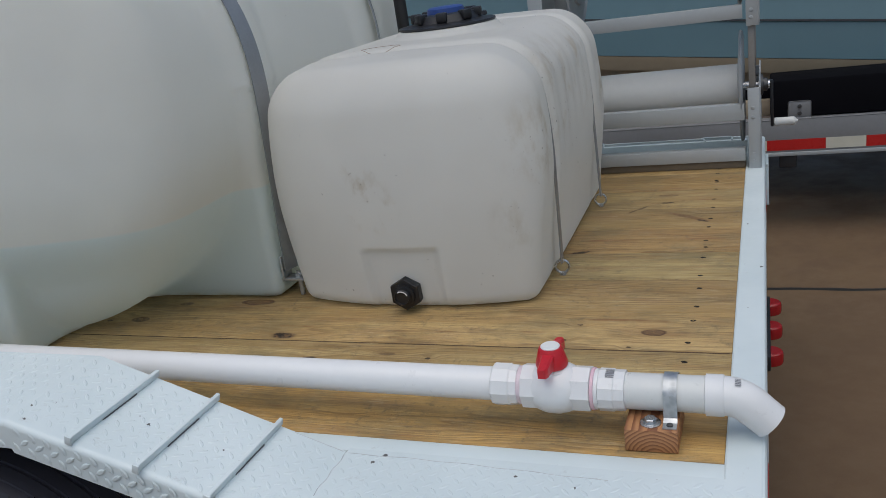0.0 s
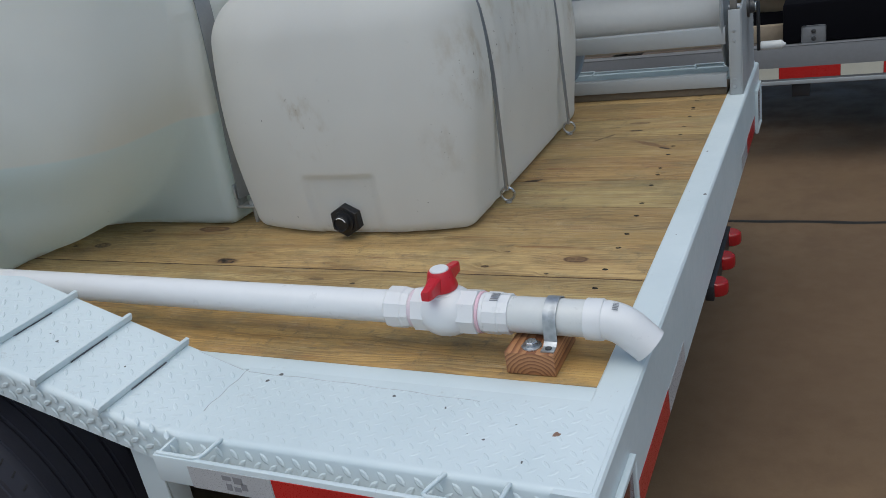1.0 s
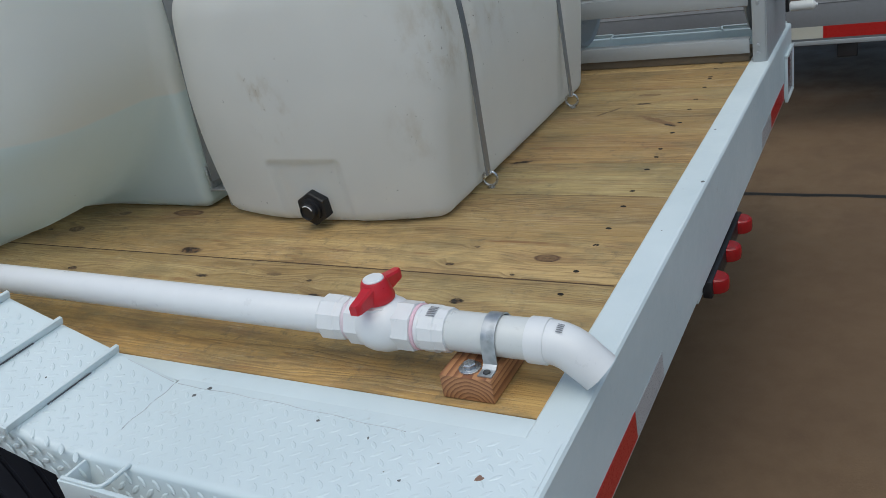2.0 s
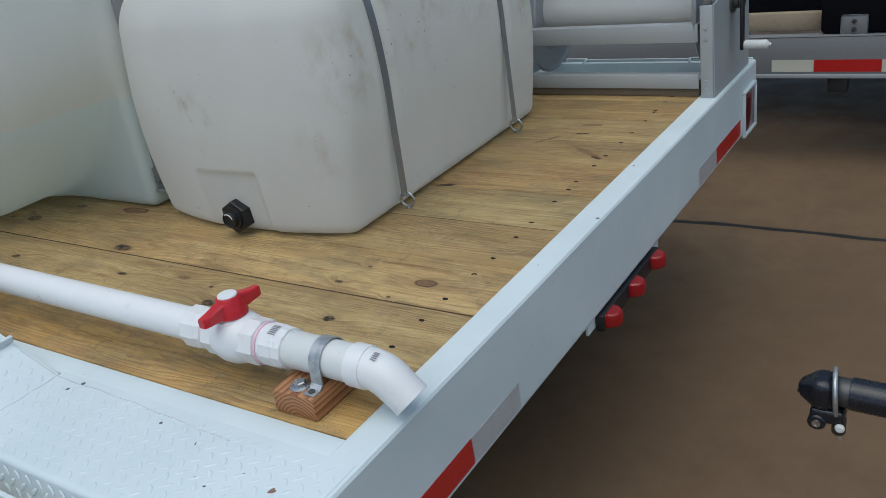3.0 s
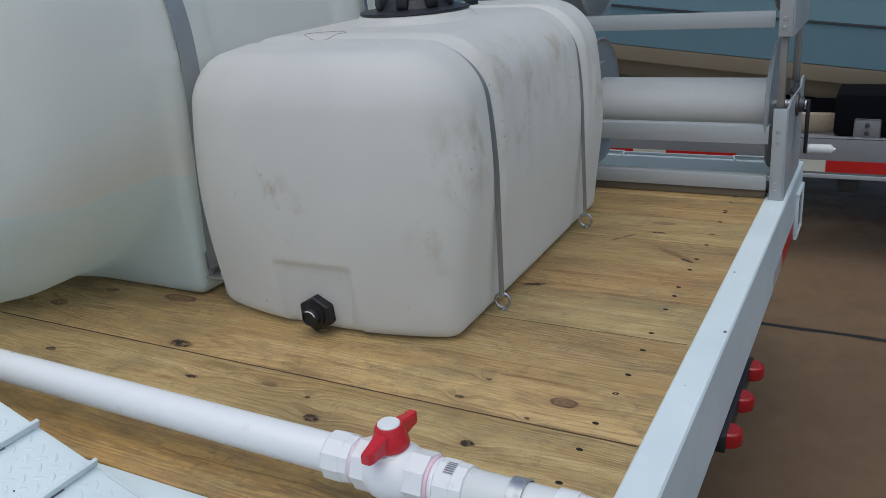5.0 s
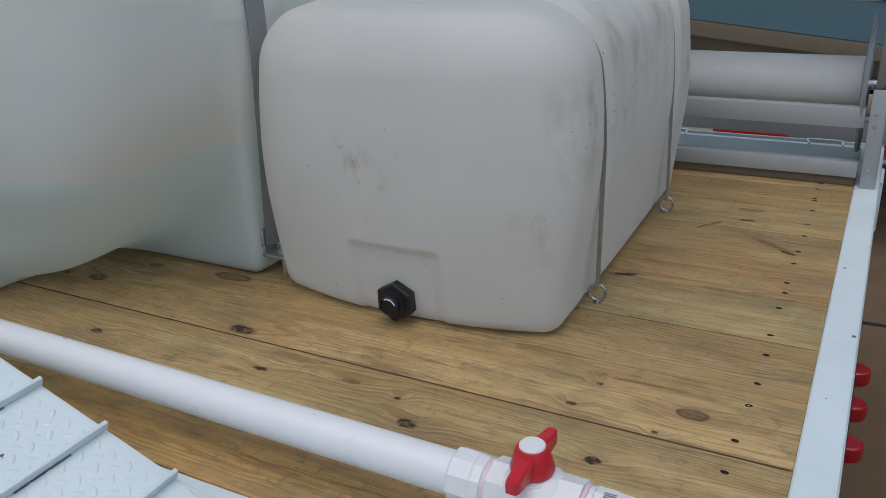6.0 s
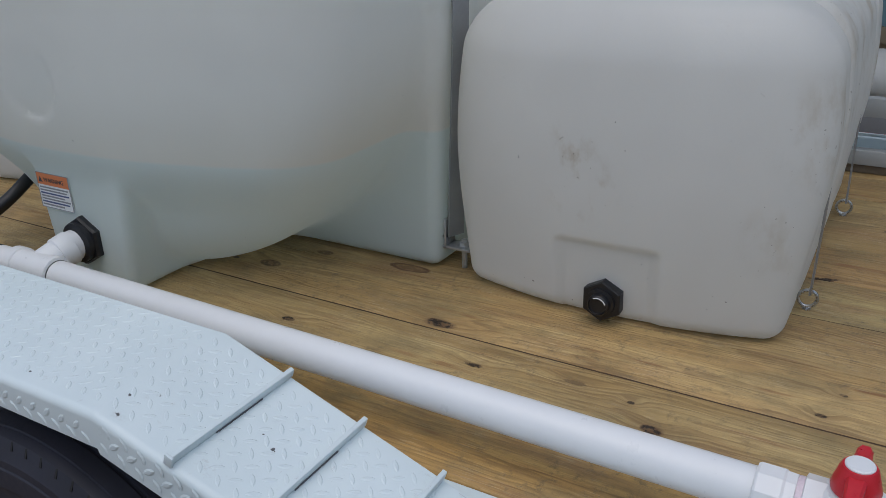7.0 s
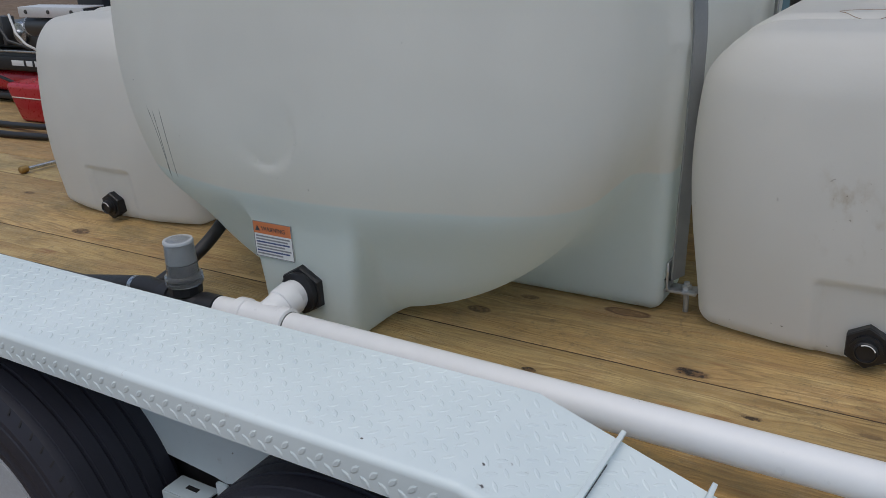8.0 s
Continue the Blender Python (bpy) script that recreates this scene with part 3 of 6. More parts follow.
for i in range(10):
    gap0, gap1 = (0.0020 if i == 2 else 0.0017 if i == 4 else 0.0010), (0.0020 if i == 1 else 0.0017 if i == 3 else 0.0010)
    y0, y1 = i * BOARD + gap0, (i + 1) * BOARD - gap1
    bm = bmesh.new()
    nx = 60
    sag = rng.uniform(-0.0006, 0.0006) - 0.0006
    cup = rng.uniform(-0.0006, 0.0008)
    prof = [(0, -0.038), (0, -0.002), (0.0006, -0.0006), (0.002, 0.0), (0.06, cup), (0.12, cup), (0.1738, 0.0), (0.1752, -0.0006), (0.1758, -0.002), (0.1758, -0.038)]
    prev = None
    for k in range(nx + 1):
        x = -5.28 + 5.2804 * k / nx
        wob = 0.0014 * noise.noise((x * 1.3, i * 7.1, 0.0))
        wob2 = 0.0014 * noise.noise((x * 1.3, i * 7.1 + 7.1, 0.0))
        ring = [bm.verts.new((x, y0 + d * (y1 - y0) / 0.1758 + (wob if d < 0.06 else wob2), z + (sag if z > -0.03 else 0))) for d, z in prof]
        if prev:
            for a in range(len(prof)):
                b = (a + 1) % len(prof)
                bm.faces.new((prev[a], prev[b], ring[b], ring[a]))
        else:
            bm.faces.new(ring)
        prev = ring
    bm.faces.new(prev)
    bd = part("deck_board", bm, PINE_BROWN if i == 0 else PINE_WORN_SHADED if i > 4 else PINE, trailer, angle=50)
    boards.append(bd)
    spots = [y for y in SCREW_Y if y0 <= y < y1]
    for yy in spots:
        sc = new("screw", screw_me)
        sc.location = (-0.080 + rng.uniform(-0.003, 0.003), yy, sag + cup * 0.5)
        sc.rotation_euler = (0, 0, rng.uniform(-0.3, 0.3))
        adopt(sc, bd)


# Dark strips stand in for shade and grime in the board gaps.
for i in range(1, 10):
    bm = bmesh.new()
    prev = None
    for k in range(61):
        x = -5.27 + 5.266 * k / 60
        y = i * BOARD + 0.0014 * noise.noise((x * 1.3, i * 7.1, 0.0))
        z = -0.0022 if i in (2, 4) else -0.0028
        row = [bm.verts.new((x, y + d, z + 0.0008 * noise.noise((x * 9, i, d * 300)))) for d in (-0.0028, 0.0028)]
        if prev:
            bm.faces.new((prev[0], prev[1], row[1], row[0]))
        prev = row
    part("seam_dark", bm, SEAM_DARK, trailer, "dark brown strip for grime and shade between the boards", flat=True)


def lozenge(bm, o, ex, ey, n, turn, long, wide, high):
    """One raised bar of tread plate at o, on the plane of ex and ey: a pointed oval with a rounded back."""
    a = ex * math.cos(turn) + ey * math.sin(turn)
    b = ey * math.cos(turn) - ex * math.sin(turn)
    rim = [(-1, 0), (-0.6, -0.72), (0, -1), (0.6, -0.72), (1, 0), (0.6, 0.72), (0, 1), (-0.6, 0.72)]
    low = [bm.verts.new(o + a * u * long + b * v * wide) for u, v in rim]
    top = [bm.verts.new(o + a * u * long * 0.62 + b * v * wide * 0.5 + n * high) for u, v in rim]
    for k in range(8):
        bm.faces.new((low[k], low[(k + 1) % 8], top[(k + 1) % 8], top[k]))
    bm.faces.new(top)


def tread(bm, corner, eu, ev, lu, lv, start=(0.007, 0.007), pitch=0.0285, bold=0.62):
    """Tread pattern on a rectangle: two interleaved lattices of bars, turned one way and the other."""
    corner, eu, ev = Vector(corner), Vector(eu).normalized(), Vector(ev).normalized()
    n = eu.cross(ev).normalized()
    half = pitch / 2
    for i in range(int((lu - 2 * start[0]) / half) + 1):
        for j in range(int((lv - 2 * start[1]) / half) + 1):
            if (i + j) % 2 == 0:
                o = corner + eu * (start[0] + i * half) + ev * (start[1] + j * half)
                wear = 1 + 0.55 * noise.noise((o.x * 23, o.y * 23, o.z * 23))
                lozenge(bm, o - n * 0.0002, eu, ev, n, radians(45 if i % 2 else -45), 0.0112, 0.0040 + 0.0012 * (bold > 1), 0.0013 * bold * (wear if bold < 1 else 1))


def skirt_y(x):
    return -0.284 + 0.026 * step(-1.1, -0.6, x)


TOP_Z, X_TOP, X_FOOT = 0.170, -1.082, -0.605


def fender_plate(name, xz, label):
    """A bent tread plate over stations (x, z): flat top, rounded outer bend, short skirt."""
    bm = bmesh.new()
    prev = None
    for x, z in xz:
        sy = skirt_y(x)
        lip = FLANGE_Y + 0.002 if name == "corner_plate" else -0.058
        sk = 0.051 if x < -1.0815 else 0.058
        lean = 0.016 * step(-0.68, X_FOOT, x)
        bend = 0.011
        top = sy + lean + bend
        outer = [(lip, 0.0), (top, 0.0)]
        outer += [(top - bend * math.sin(radians(a)), -bend + bend * math.cos(radians(a))) for a in (15, 30, 45, 60, 75, 90)]
        outer += [(sy, -sk)]
        inner = [(sy + 0.004, -sk), (top - bend + 0.004, -bend), (top, -0.004), (lip, -0.004)]
        ring = [bm.verts.new((x, y, z + d)) for y, d in outer + inner]
        if prev:
            m = len(ring)
            for a in range(m):
                bm.faces.new((prev[a], prev[(a + 1) % m], ring[(a + 1) % m], ring[a]))
        else:
            bm.faces.new(ring)
        prev = ring
    bm.faces.new(prev)
    return part(name, bm, ENAMEL, trailer, label, angle=28)


fender = fender_plate("fender", [(-2.96, 0.004), (-2.47, TOP_Z), (X_TOP, TOP_Z), (X_TOP + 0.003, TOP_Z - 0.001), (-0.68, 0.0301), (-0.642, 0.0169), (X_FOOT, 0.004)], "white diamond-tread fender with sloped ends")
corner_plate = fender_plate("corner_plate", [(X_FOOT, 0.004), (0.052, 0.004)], "white diamond-tread plate with rust specks")
bm = bmesh.new()
tread(bm, (-2.45, skirt_y(-2) + 0.024, TOP_Z), (1, 0, 0), (0, 1, 0), 1.36, 0.205, bold=0.80)
tread(bm, (-2.45, skirt_y(-2), TOP_Z - 0.050), (1, 0, 0), (0, 0, 1), 1.36, 0.046, start=(0.010, 0.0095), bold=1.05)
slope = Vector((X_FOOT - X_TOP, 0, 0.004 - TOP_Z))
tread(bm, (X_TOP, skirt_y(X_TOP) + 0.026, TOP_Z), slope, (0, 1, 0), slope.length, 0.198, bold=0.78)
side = Vector((X_FOOT - X_TOP, 0.024, 0.004 - TOP_Z))
tread(bm, Vector((X_TOP, skirt_y(X_TOP), TOP_Z - 0.054)), side, Vector((0, 0, 1)) - side * side.z / side.length_squared, side.length, 0.048, start=(0.010, 0.0095), bold=1.05)
tagged(part("tread_pattern", bm, ENAMEL, fender, flat=True), kind="stuff")
bm = bmesh.new()
tread(bm, (X_FOOT + 0.01, skirt_y(0) + 0.028, 0.004), (1, 0, 0), (0, 1, 0), 0.645, 0.184)
tread(bm, (X_FOOT + 0.01, skirt_y(0) + 0.001, -0.052), (1, 0, 0), (0, 0.016, 0.052), 0.645, 0.052, start=(0.012, 0.011), bold=1.05)
tagged(part("tread_pattern", bm, ENAMEL, corner_plate, flat=True), kind="stuff")
# weld beads at the foot of the slope and along the flange
seams = [[(X_FOOT + 0.0015 * math.sin(y * 130), y, 0.0042) for y in np.linspace(-0.052, -0.178, 30)]]
seams.append([(x, -0.060 - 0.016 * step(-0.5, -0.05, x) + 0.0012 * math.sin(x * 61), 0.0042) for x in np.linspace(-0.60, -0.16, 50)])
seams.append([(x, -0.0585, 0.0042 + (X_FOOT - x) * 0.349) for x in np.linspace(-0.70, -0.61, 12)])
for pts in seams:
    part("weld_seam", tube(bmesh.new(), pts, [0.0006 + 0.0005 * noise.noise((i * 0.8, 3.1, 0)) for i in range(len(pts))], 6), SEAM, trailer, "cracked paint along a weld")
# inner wall of the fender and the far side's fender plate
bm = bmesh.new()
vs = [[bm.verts.new((x, y, z)) for x, z in ((-2.96, 0.0), (-2.47, 0.164), (-1.085, 0.164), (-0.61, 0.0))] for y in (-0.057, -0.050)]
bm.faces.new(vs[0])
bm.faces.new(vs[1])
for a in range(4):
    bm.faces.new((vs[0][a], vs[0][(a + 1) % 4], vs[1][(a + 1) % 4], vs[1][a]))
part("fender_inner_wall", bm, ENAMEL, trailer)
bm = slab_box(-5.3, 0.0, 1.864, 2.046, -0.056, -0.040, bevel=0.004)
box(bm, -5.3, 0.0, 2.026, 2.046, -0.045, 0.002, bevel=0.004)
part("far_plate", bm, ENAMEL, trailer)

# three cleats on the slope
for x, z in ((-0.962, 0.128), (-0.842, 0.087), (-0.722, 0.045)):
    bm = bmesh.new()
    ang = math.degrees(math.atan2(slope.z, slope.x))
    m = Matrix.Translation((x, 0, z)) @ Matrix.Rotation(-radians(ang), 4, "Y")
    box(bm, -0.009, -0.002, -0.274, -0.052, 0.0002, 0.014, bevel=0.0012, m=m)
    box(bm, -0.0115, 0.001, -0.2765, -0.272, 0.0002, 0.016, bevel=0.0012, m=m)
    cleat = part("step_cleat", bm, ENAMEL, fender, "narrow white angle-iron step cleat")
    # Solid dark strip, coloured as the shade in the gap under the cleat.
    part("gap_shade_strip", box(bmesh.new(), -0.0022, -0.0006, -0.200, -0.115, 0.0002, 0.0022, m=m), SHADE, cleat, "dark strip for the shade in the gap under the cleat")

# rub rail with its bent-bar loops
RY0, RY1 = -0.293, -0.285
rub = part("rub_rail", slab_box(-0.612, 0.045, RY0, RY1, -0.046, 0.003, bevel=0.002), ENAMEL, trailer, "white flat-bar rub rail standing off the fender")
ROD = RY1 - 0.002
loops = [[(-0.606, ROD, 0.004), (-0.560, ROD, 0.004), (-0.535, ROD, 0.004), (-0.527, ROD + 0.004, 0.004), (-0.524, ROD + 0.012, 0.004), (-0.522, -0.236, 0.003)]]
loops.append([(-0.145, -0.238, 0.003), (-0.155, ROD + 0.012, 0.004), (-0.156, ROD + 0.004, 0.004), (-0.150, ROD, 0.004), (-0.064, ROD, 0.004), (-0.056, ROD + 0.004, 0.004), (-0.054, ROD + 0.012, 0.004), (-0.053, -0.239, 0.003)])
for pts in loops:
    part("spacer_loop", tube(bmesh.new(), pts, 0.0034, 10), ENAMEL, trailer, "bent white steel rod welded to the rub rail")
# the same on the far side
part("rub_rail", slab_box(-0.612, 0.045, 2.074, 2.082, -0.046, 0.003, bevel=0.002), ENAMEL, trailer, "white flat-bar rub rail on the far side")
for pts in loops:
    part("spacer_loop", tube(bmesh.new(), [(x, 1.789 - y, z) for x, y, z in pts], 0.0034, 10), ENAMEL, trailer, "bent white steel rod welded to the rub rail")
bm = bmesh.new()
box(bm, -0.745, -0.690, -0.226, -0.220, -0.190, -0.010, bevel=0.003)
box(bm, -0.696, -0.690, -0.2205, -0.180, -0.190, -0.010, bevel=0.003)
part("corner_bracket", bm, ENAMEL, trailer, "white folded bracket under the fender")
part("rub_rail_end", slab_box(-0.612, -0.606, RY1 - 0.0005, -0.244, -0.046, 0.001, bevel=0.002), ENAMEL, trailer)
T0, T1 = RY0 - 0.0014, RY0 - 0.0004
part("tape", slab_box(-0.545, -0.395, T0, T1, -0.045, -0.006), TAPE_SILVER, rub, "worn silver reflective tape")
part("tape", slab_box(-0.393, 0.04, T0, T1, -0.045, -0.006), TAPE_RED, rub, "red reflective tape")
bm = bmesh.new()
for k, (x0, x1, z0, z1) in enumerate(((-0.482, -0.466, -0.020, -0.012), (-0.462, -0.446, -0.024, -0.012), (-0.478, -0.468, -0.038, -0.026), (-0.464, -0.452, -0.038, -0.030), (-0.450, -0.440, -0.034, -0.022))):
    box(bm, x0, x1, T0 - 0.0007, T0 - 0.0001, z0, z1)
part("tape_print", bm, INK_FAINT, rub, "faded grey emblem")
# rear face tape
for y0, y1, mt, lb in ((-0.06, 0.208, TAPE_RED, "red reflective tape"), (0.21, 0.374, TAPE_SILVER, "silver reflective tape"), (1.44, 1.602, TAPE_SILVER, "silver reflective tape"), (1.604, 1.862, TAPE_RED, "red reflective tape")):
    part("tape", slab_box(RX + 0.0003, RX + 0.0012, y0, y1, -0.186, -0.136), mt, rear, lb)
# tail lamps in white bezels
for yc in (-0.145, 1.957):
    bm = bmesh.new()
    for y0, y1, z0, z1 in ((yc - 0.072, yc + 0.072, -0.066, -0.056), (yc - 0.072, yc + 0.072, -0.204, -0.194), (yc - 0.072, yc - 0.062, -0.194, -0.066), (yc + 0.062, yc + 0.072, -0.194, -0.066)):
        box(bm, RX, RX + 0.010, y0, y1, z0, z1, bevel=0.002)
    lamp = part("tail_lamp", bm, ENAMEL, trailer, "tail lamp in a white bezel")
    part("lens", slab_box(RX + 0.0002, RX + 0.005, yc - 0.061, yc + 0.061, -0.193, -0.067, bevel=0.002), LENS_DARK, lamp, "dark red lens")
# three-lamp bar under the middle of the rear rail
bar = part("lamp_bar", slab_box(0.040, 0.047, 0.70, 1.14, -0.236, -0.196, bevel=0.002), ENAMEL, trailer, "white bracket with three red marker lamps")
part("lamp_base", slab_box(0.0475, 0.068, 0.735, 1.085, -0.243, -0.203, bevel=0.004), BLACK_PLASTIC, bar, "black rubber lamp base")


def half_dome(yc):
    """A lamp lens: flat at the back, half an oval outwards, rounded above and below."""
    bm = bmesh.new()
    rows = []
    for z, f in ((-0.238, 0.80), (-0.235, 0.94), (-0.229, 1.0), (-0.213, 1.0), (-0.207, 0.94), (-0.204, 0.80)):
        rows.append([bm.verts.new((0.0675 + 0.029 * f * math.sin(a), yc - 0.027 * f * math.cos(a), z)) for a in np.linspace(0, math.pi, 15)])
    for a, b in zip(rows, rows[1:]):
        for k in range(15):
            bm.faces.new((a[k], a[(k + 1) % 15], b[(k + 1) % 15], b[k]))
    bm.faces.new(rows[0])
    bm.faces.new(rows[-1])
    return bm


for y in (0.770, 0.911, 1.051):
    part("marker_lamp", half_dome(y), LENS, bar, "red marker lamp")


# ---- wheels ----
def wheel(cx, cy):
    """A steel wheel with a ribbed tyre: lettering rings on the sidewall, near-black strips for shaded sipes round the
    shoulder.
    """
    r, w = 0.374, 0.225
    o, ax = (cx, cy, GZ + r), (0, -1, 0) if cy < 1 else (0, 1, 0)
    bm = bmesh.new()
    prof = [(-w / 2 + 0.03, 0.205), (-w / 2 + 0.004, 0.240), (-w / 2 - 0.004, 0.300), (-w / 2 + 0.004, 0.345), (-w / 2 + 0.014, 0.366)]
    for d in np.linspace(-0.072, 0.072, 5):
        prof += [(d - 0.0150, r - 0.1 * d * d), (d + 0.0120, r - 0.1 * d * d), (d + 0.0130, r - 0.004), (d + 0.0165, r - 0.004)]
    half = [(w / 2 - 0.012, 0.367), (w / 2 - 0.003, 0.350), (w / 2 + 0.000, 0.342), (w / 2 + 0.0025, 0.338), (w / 2 + 0.003, 0.325), (w / 2 + 0.005, 0.322), (w / 2 + 0.006, 0.290), (w / 2 + 0.0045, 0.287), (w / 2 + 0.004, 0.262), (w / 2 + 0.0055, 0.258), (w / 2 + 0.002, 0.235), (w / 2 - 0.004, 0.222), (w / 2 - 0.03, 0.205)]
    lathe(bm, o, ax, prof + half, 96)
    hub = part("wheel", lathe(bmesh.new(), o, ax, [(-0.05, 0.05), (0.02, 0.06), (0.06, 0.045), (0.075, 0.02), (0.075, 0)], 24), DARK_STEEL, trailer, "wheel with a worn black tyre")
    tyre = part("tyre", bm, RUBBER, hub, "black ribbed rubber tyre", angle=28)
    side = math.copysign(1, cy - 1)
    # Nearly flush black boxes give the shade of sipes; no grooves are cut.
    for k in range(72):
        a = 2 * math.pi * k / 72
        bm = bmesh.new()
        box(bm, -0.0018, 0.0018, -0.007, 0.007, -0.0035, 0.0004, m=Matrix.Translation((cx, cy, GZ + r)) @ Matrix.Rotation(a, 4, "Y") @ Matrix.Translation((0, side * (w / 2 - 0.008), 0.3605)) @ Matrix.Rotation(-side * 0.95, 4, "X") @ Matrix.Rotation(0.35, 4, "Z"))
        if k == 0:
            whole = bm
        else:
            me = bpy.data.meshes.new("notch")
            bm.to_mesh(me)
            bm.free()
            whole.from_mesh(me)
            bpy.data.meshes.remove(me)
    tagged(part("sipe_shade", whole, GAP_BLACK, tyre, "near-black strips for shaded sipes round the tyre shoulder", flat=True), kind="stuff")
    rim = [(w / 2 - 0.030, 0.204), (w / 2 - 0.006, 0.222), (w / 2 + 0.001, 0.222), (w / 2 + 0.001, 0.210), (w / 2 - 0.010, 0.200), (0.095, 0.186), (0.090, 0.15), (0.100, 0.10), (0.092, 0.07), (0.092, 0)]
    part("rim", lathe(bmesh.new(), o, ax, rim, 56), RIM, hub, "galvanised steel rim")
    for k in range(6):
        a = k * math.pi / 3 + 0.4
        part("lug_nut", hexagon(bmesh.new(), (cx + 0.105 * math.cos(a), cy + ax[1] * 0.094, GZ + r + 0.105 * math.sin(a)), ax, 0.013, [(0, 1), (0.018, 1), (0.024, 0.6), (0.024, 0)]), DARK_STEEL, hub)


for cx in (-1.305, -2.215):
    wheel(cx, -0.166)
    wheel(cx, 1.985)
bm = bmesh.new()
outline = ((-1.935, 0.11), (-1.45, 0.11), (-1.45, -0.08), (-1.690, -0.182), (-1.720, -0.190), (-1.750, -0.184), (-1.930, -0.168), (-1.945, -0.10))
vs = [[bm.verts.new((x, y, z)) for x, z in outline] for y in (-0.078, -0.072)]
bm.faces.new(vs[0])
bm.faces.new(vs[1])
for a in range(8):
    bm.faces.new((vs[0][a], vs[0][(a + 1) % 8], vs[1][(a + 1) % 8], vs[1][a]))
gusset = part("fender_gusset", bm, ENAMEL, trailer, "white gusset plate between the tyres")
# its left end folds back into the dark
bm = bmesh.new()
band(bm, [(-1.938 - 0.045 * math.sin(a), -0.075 + 0.034 * (1 - math.cos(a)), -0.03) for a in np.linspace(0, radians(90), 8)], (0, 0, 0.28), 0.006)
part("folded_end", bm, ENAMEL, gusset)
bm = bmesh.new()
box(bm, -1.840, -1.740, -0.128, -0.080, -0.214, -0.209, bevel=0.0015)
box(bm, -1.840, -1.740, -0.133, -0.128, -0.262, -0.2095, bevel=0.0015)
box(bm, -1.738, -1.708, -0.090, -0.080, -0.300, -0.186, bevel=0.004)
tab = part("gusset_tab", bm, ENAMEL, gusset, "folded tab with a slot")
# No hole here: a dark patch colours in the shade of the slot.
part("slot", slab_box(-1.802, -1.772, -0.108, -0.098, -0.2089, -0.2082, bevel=0.0), GAP_BLACK, tab, "dark patch for the shade in a bolt slot")
part("axle", tube(bmesh.new(), [(-1.305, -0.1, GZ + 0.37), (-1.305, 1.9, GZ + 0.37)], 0.04, 16), CHASSIS, trailer)
part("axle", tube(bmesh.new(), [(-2.215, -0.1, GZ + 0.37), (-2.215, 1.9, GZ + 0.37)], 0.04, 16), CHASSIS, trailer)
part("wheel_well", slab_box(-3.0, -0.62, -0.045, -0.040, -0.30, -0.005), CHASSIS, trailer)


# ---- loaf tanks ----
def union(bm_a, bm_b):
    """The outer skin of two closed bodies that pass into each other, as a bmesh."""
    obs = []
    for k in (bm_a, bm_b):
        me = bpy.data.meshes.new("union")
        bmesh.ops.recalc_face_normals(k, faces=k.faces)
        k.to_mesh(me)
        k.free()
        obs.append(new("union", me))
    mod = obs[0].modifiers.new("union", "BOOLEAN")
    mod.operation, mod.solver, mod.object = "UNION", "EXACT", obs[1]
    bpy.context.view_layer.update()
    out = bmesh.new()
    made = bpy.data.meshes.new_from_object(obs[0].evaluated_get(bpy.context.evaluated_depsgraph_get()))
    out.from_mesh(made)
    for o in obs:
        me = o.data
        bpy.data.objects.remove(o)
        bpy.data.meshes.remove(me)
    bpy.data.meshes.remove(made)
    return out


def loaf_point(u, v, w, plain_skin=False):
    hx, hy, hz = 0.330, 0.445, 0.288
    p = Vector((u * hx, v * hy, w * hz))
    top = step(0.1, 0.75, (w + 1) / 2)
    rv = Vector((0.036 + 0.084 * top, 0.036 + 0.034 * top, 0.034 + 0.071 * top))
    q = Vector([max(-(h - r), min(h - r, c)) for c, h, r in zip(p, (hx, hy, hz), rv)])
    d = Vector([e / r for e, r in zip(p - q, rv)])
    if d.length > 1e-9:
        d.normalize()
        p = q + Vector([e * r for e, r in zip(d, rv)])
    x, y, z = p.x, p.y + 0.535, p.z + hz
    k = max(0.0, 1 - (x / 0.335) ** 2)
    x *= 1.037 - 0.105 * step(0.34, 0.0, z) - 0.050 * step(0.36, 0.60, z)
    x *= 1 - 0.026 * step(0.28, 0.95, y)
    s = p.y / hy
    bulge = 0.052 * k + 0.018 * math.sin(math.pi * min(1, max(0, z / 0.55)))
    y -= bulge * step(0.25, 0.95, -s)
    y += bulge * step(0.25, 0.95, s)
    z += 0.010 * k * step(0.5, 0.6, z) - 0.014 * step(0.4, 0.57, z) * step(0.30, 0.05, y)
    if not plain_skin:
        edge = step(0.25, 0.325, abs(x))
        x -= math.copysign(1, x) * edge * 0.0022 * (0.5 + 0.5 * math.cos(2 * math.pi * (y - 0.02) / 0.084)) * step(0.26, 0.40, z) * step(0.585, 0.53, z) * step(0.24, 0.30, y)
        for g in (0.250, 0.795):
            cut = (0.002 + 0.014 * step(0.02, 0.45, z) + 0.007 * step(0.42, 0.56, z)) * (1 - step(0.010, 0.034, abs(y - g)))
            x -= math.copysign(cut, x) * step(0.2, 0.3, abs(x))
            z -= cut * step(0.5, 0.6, z)
        if s < -0.5:
            inset = step(0.161, 0.150, z) * step(-0.090, -0.078, x) * step(0.102, 0.090, x)
            y += 0.011 * inset * step(-0.02, 0.03, z)
    return x, y, z


LID_X, LID_Y = 0.012, 0.535


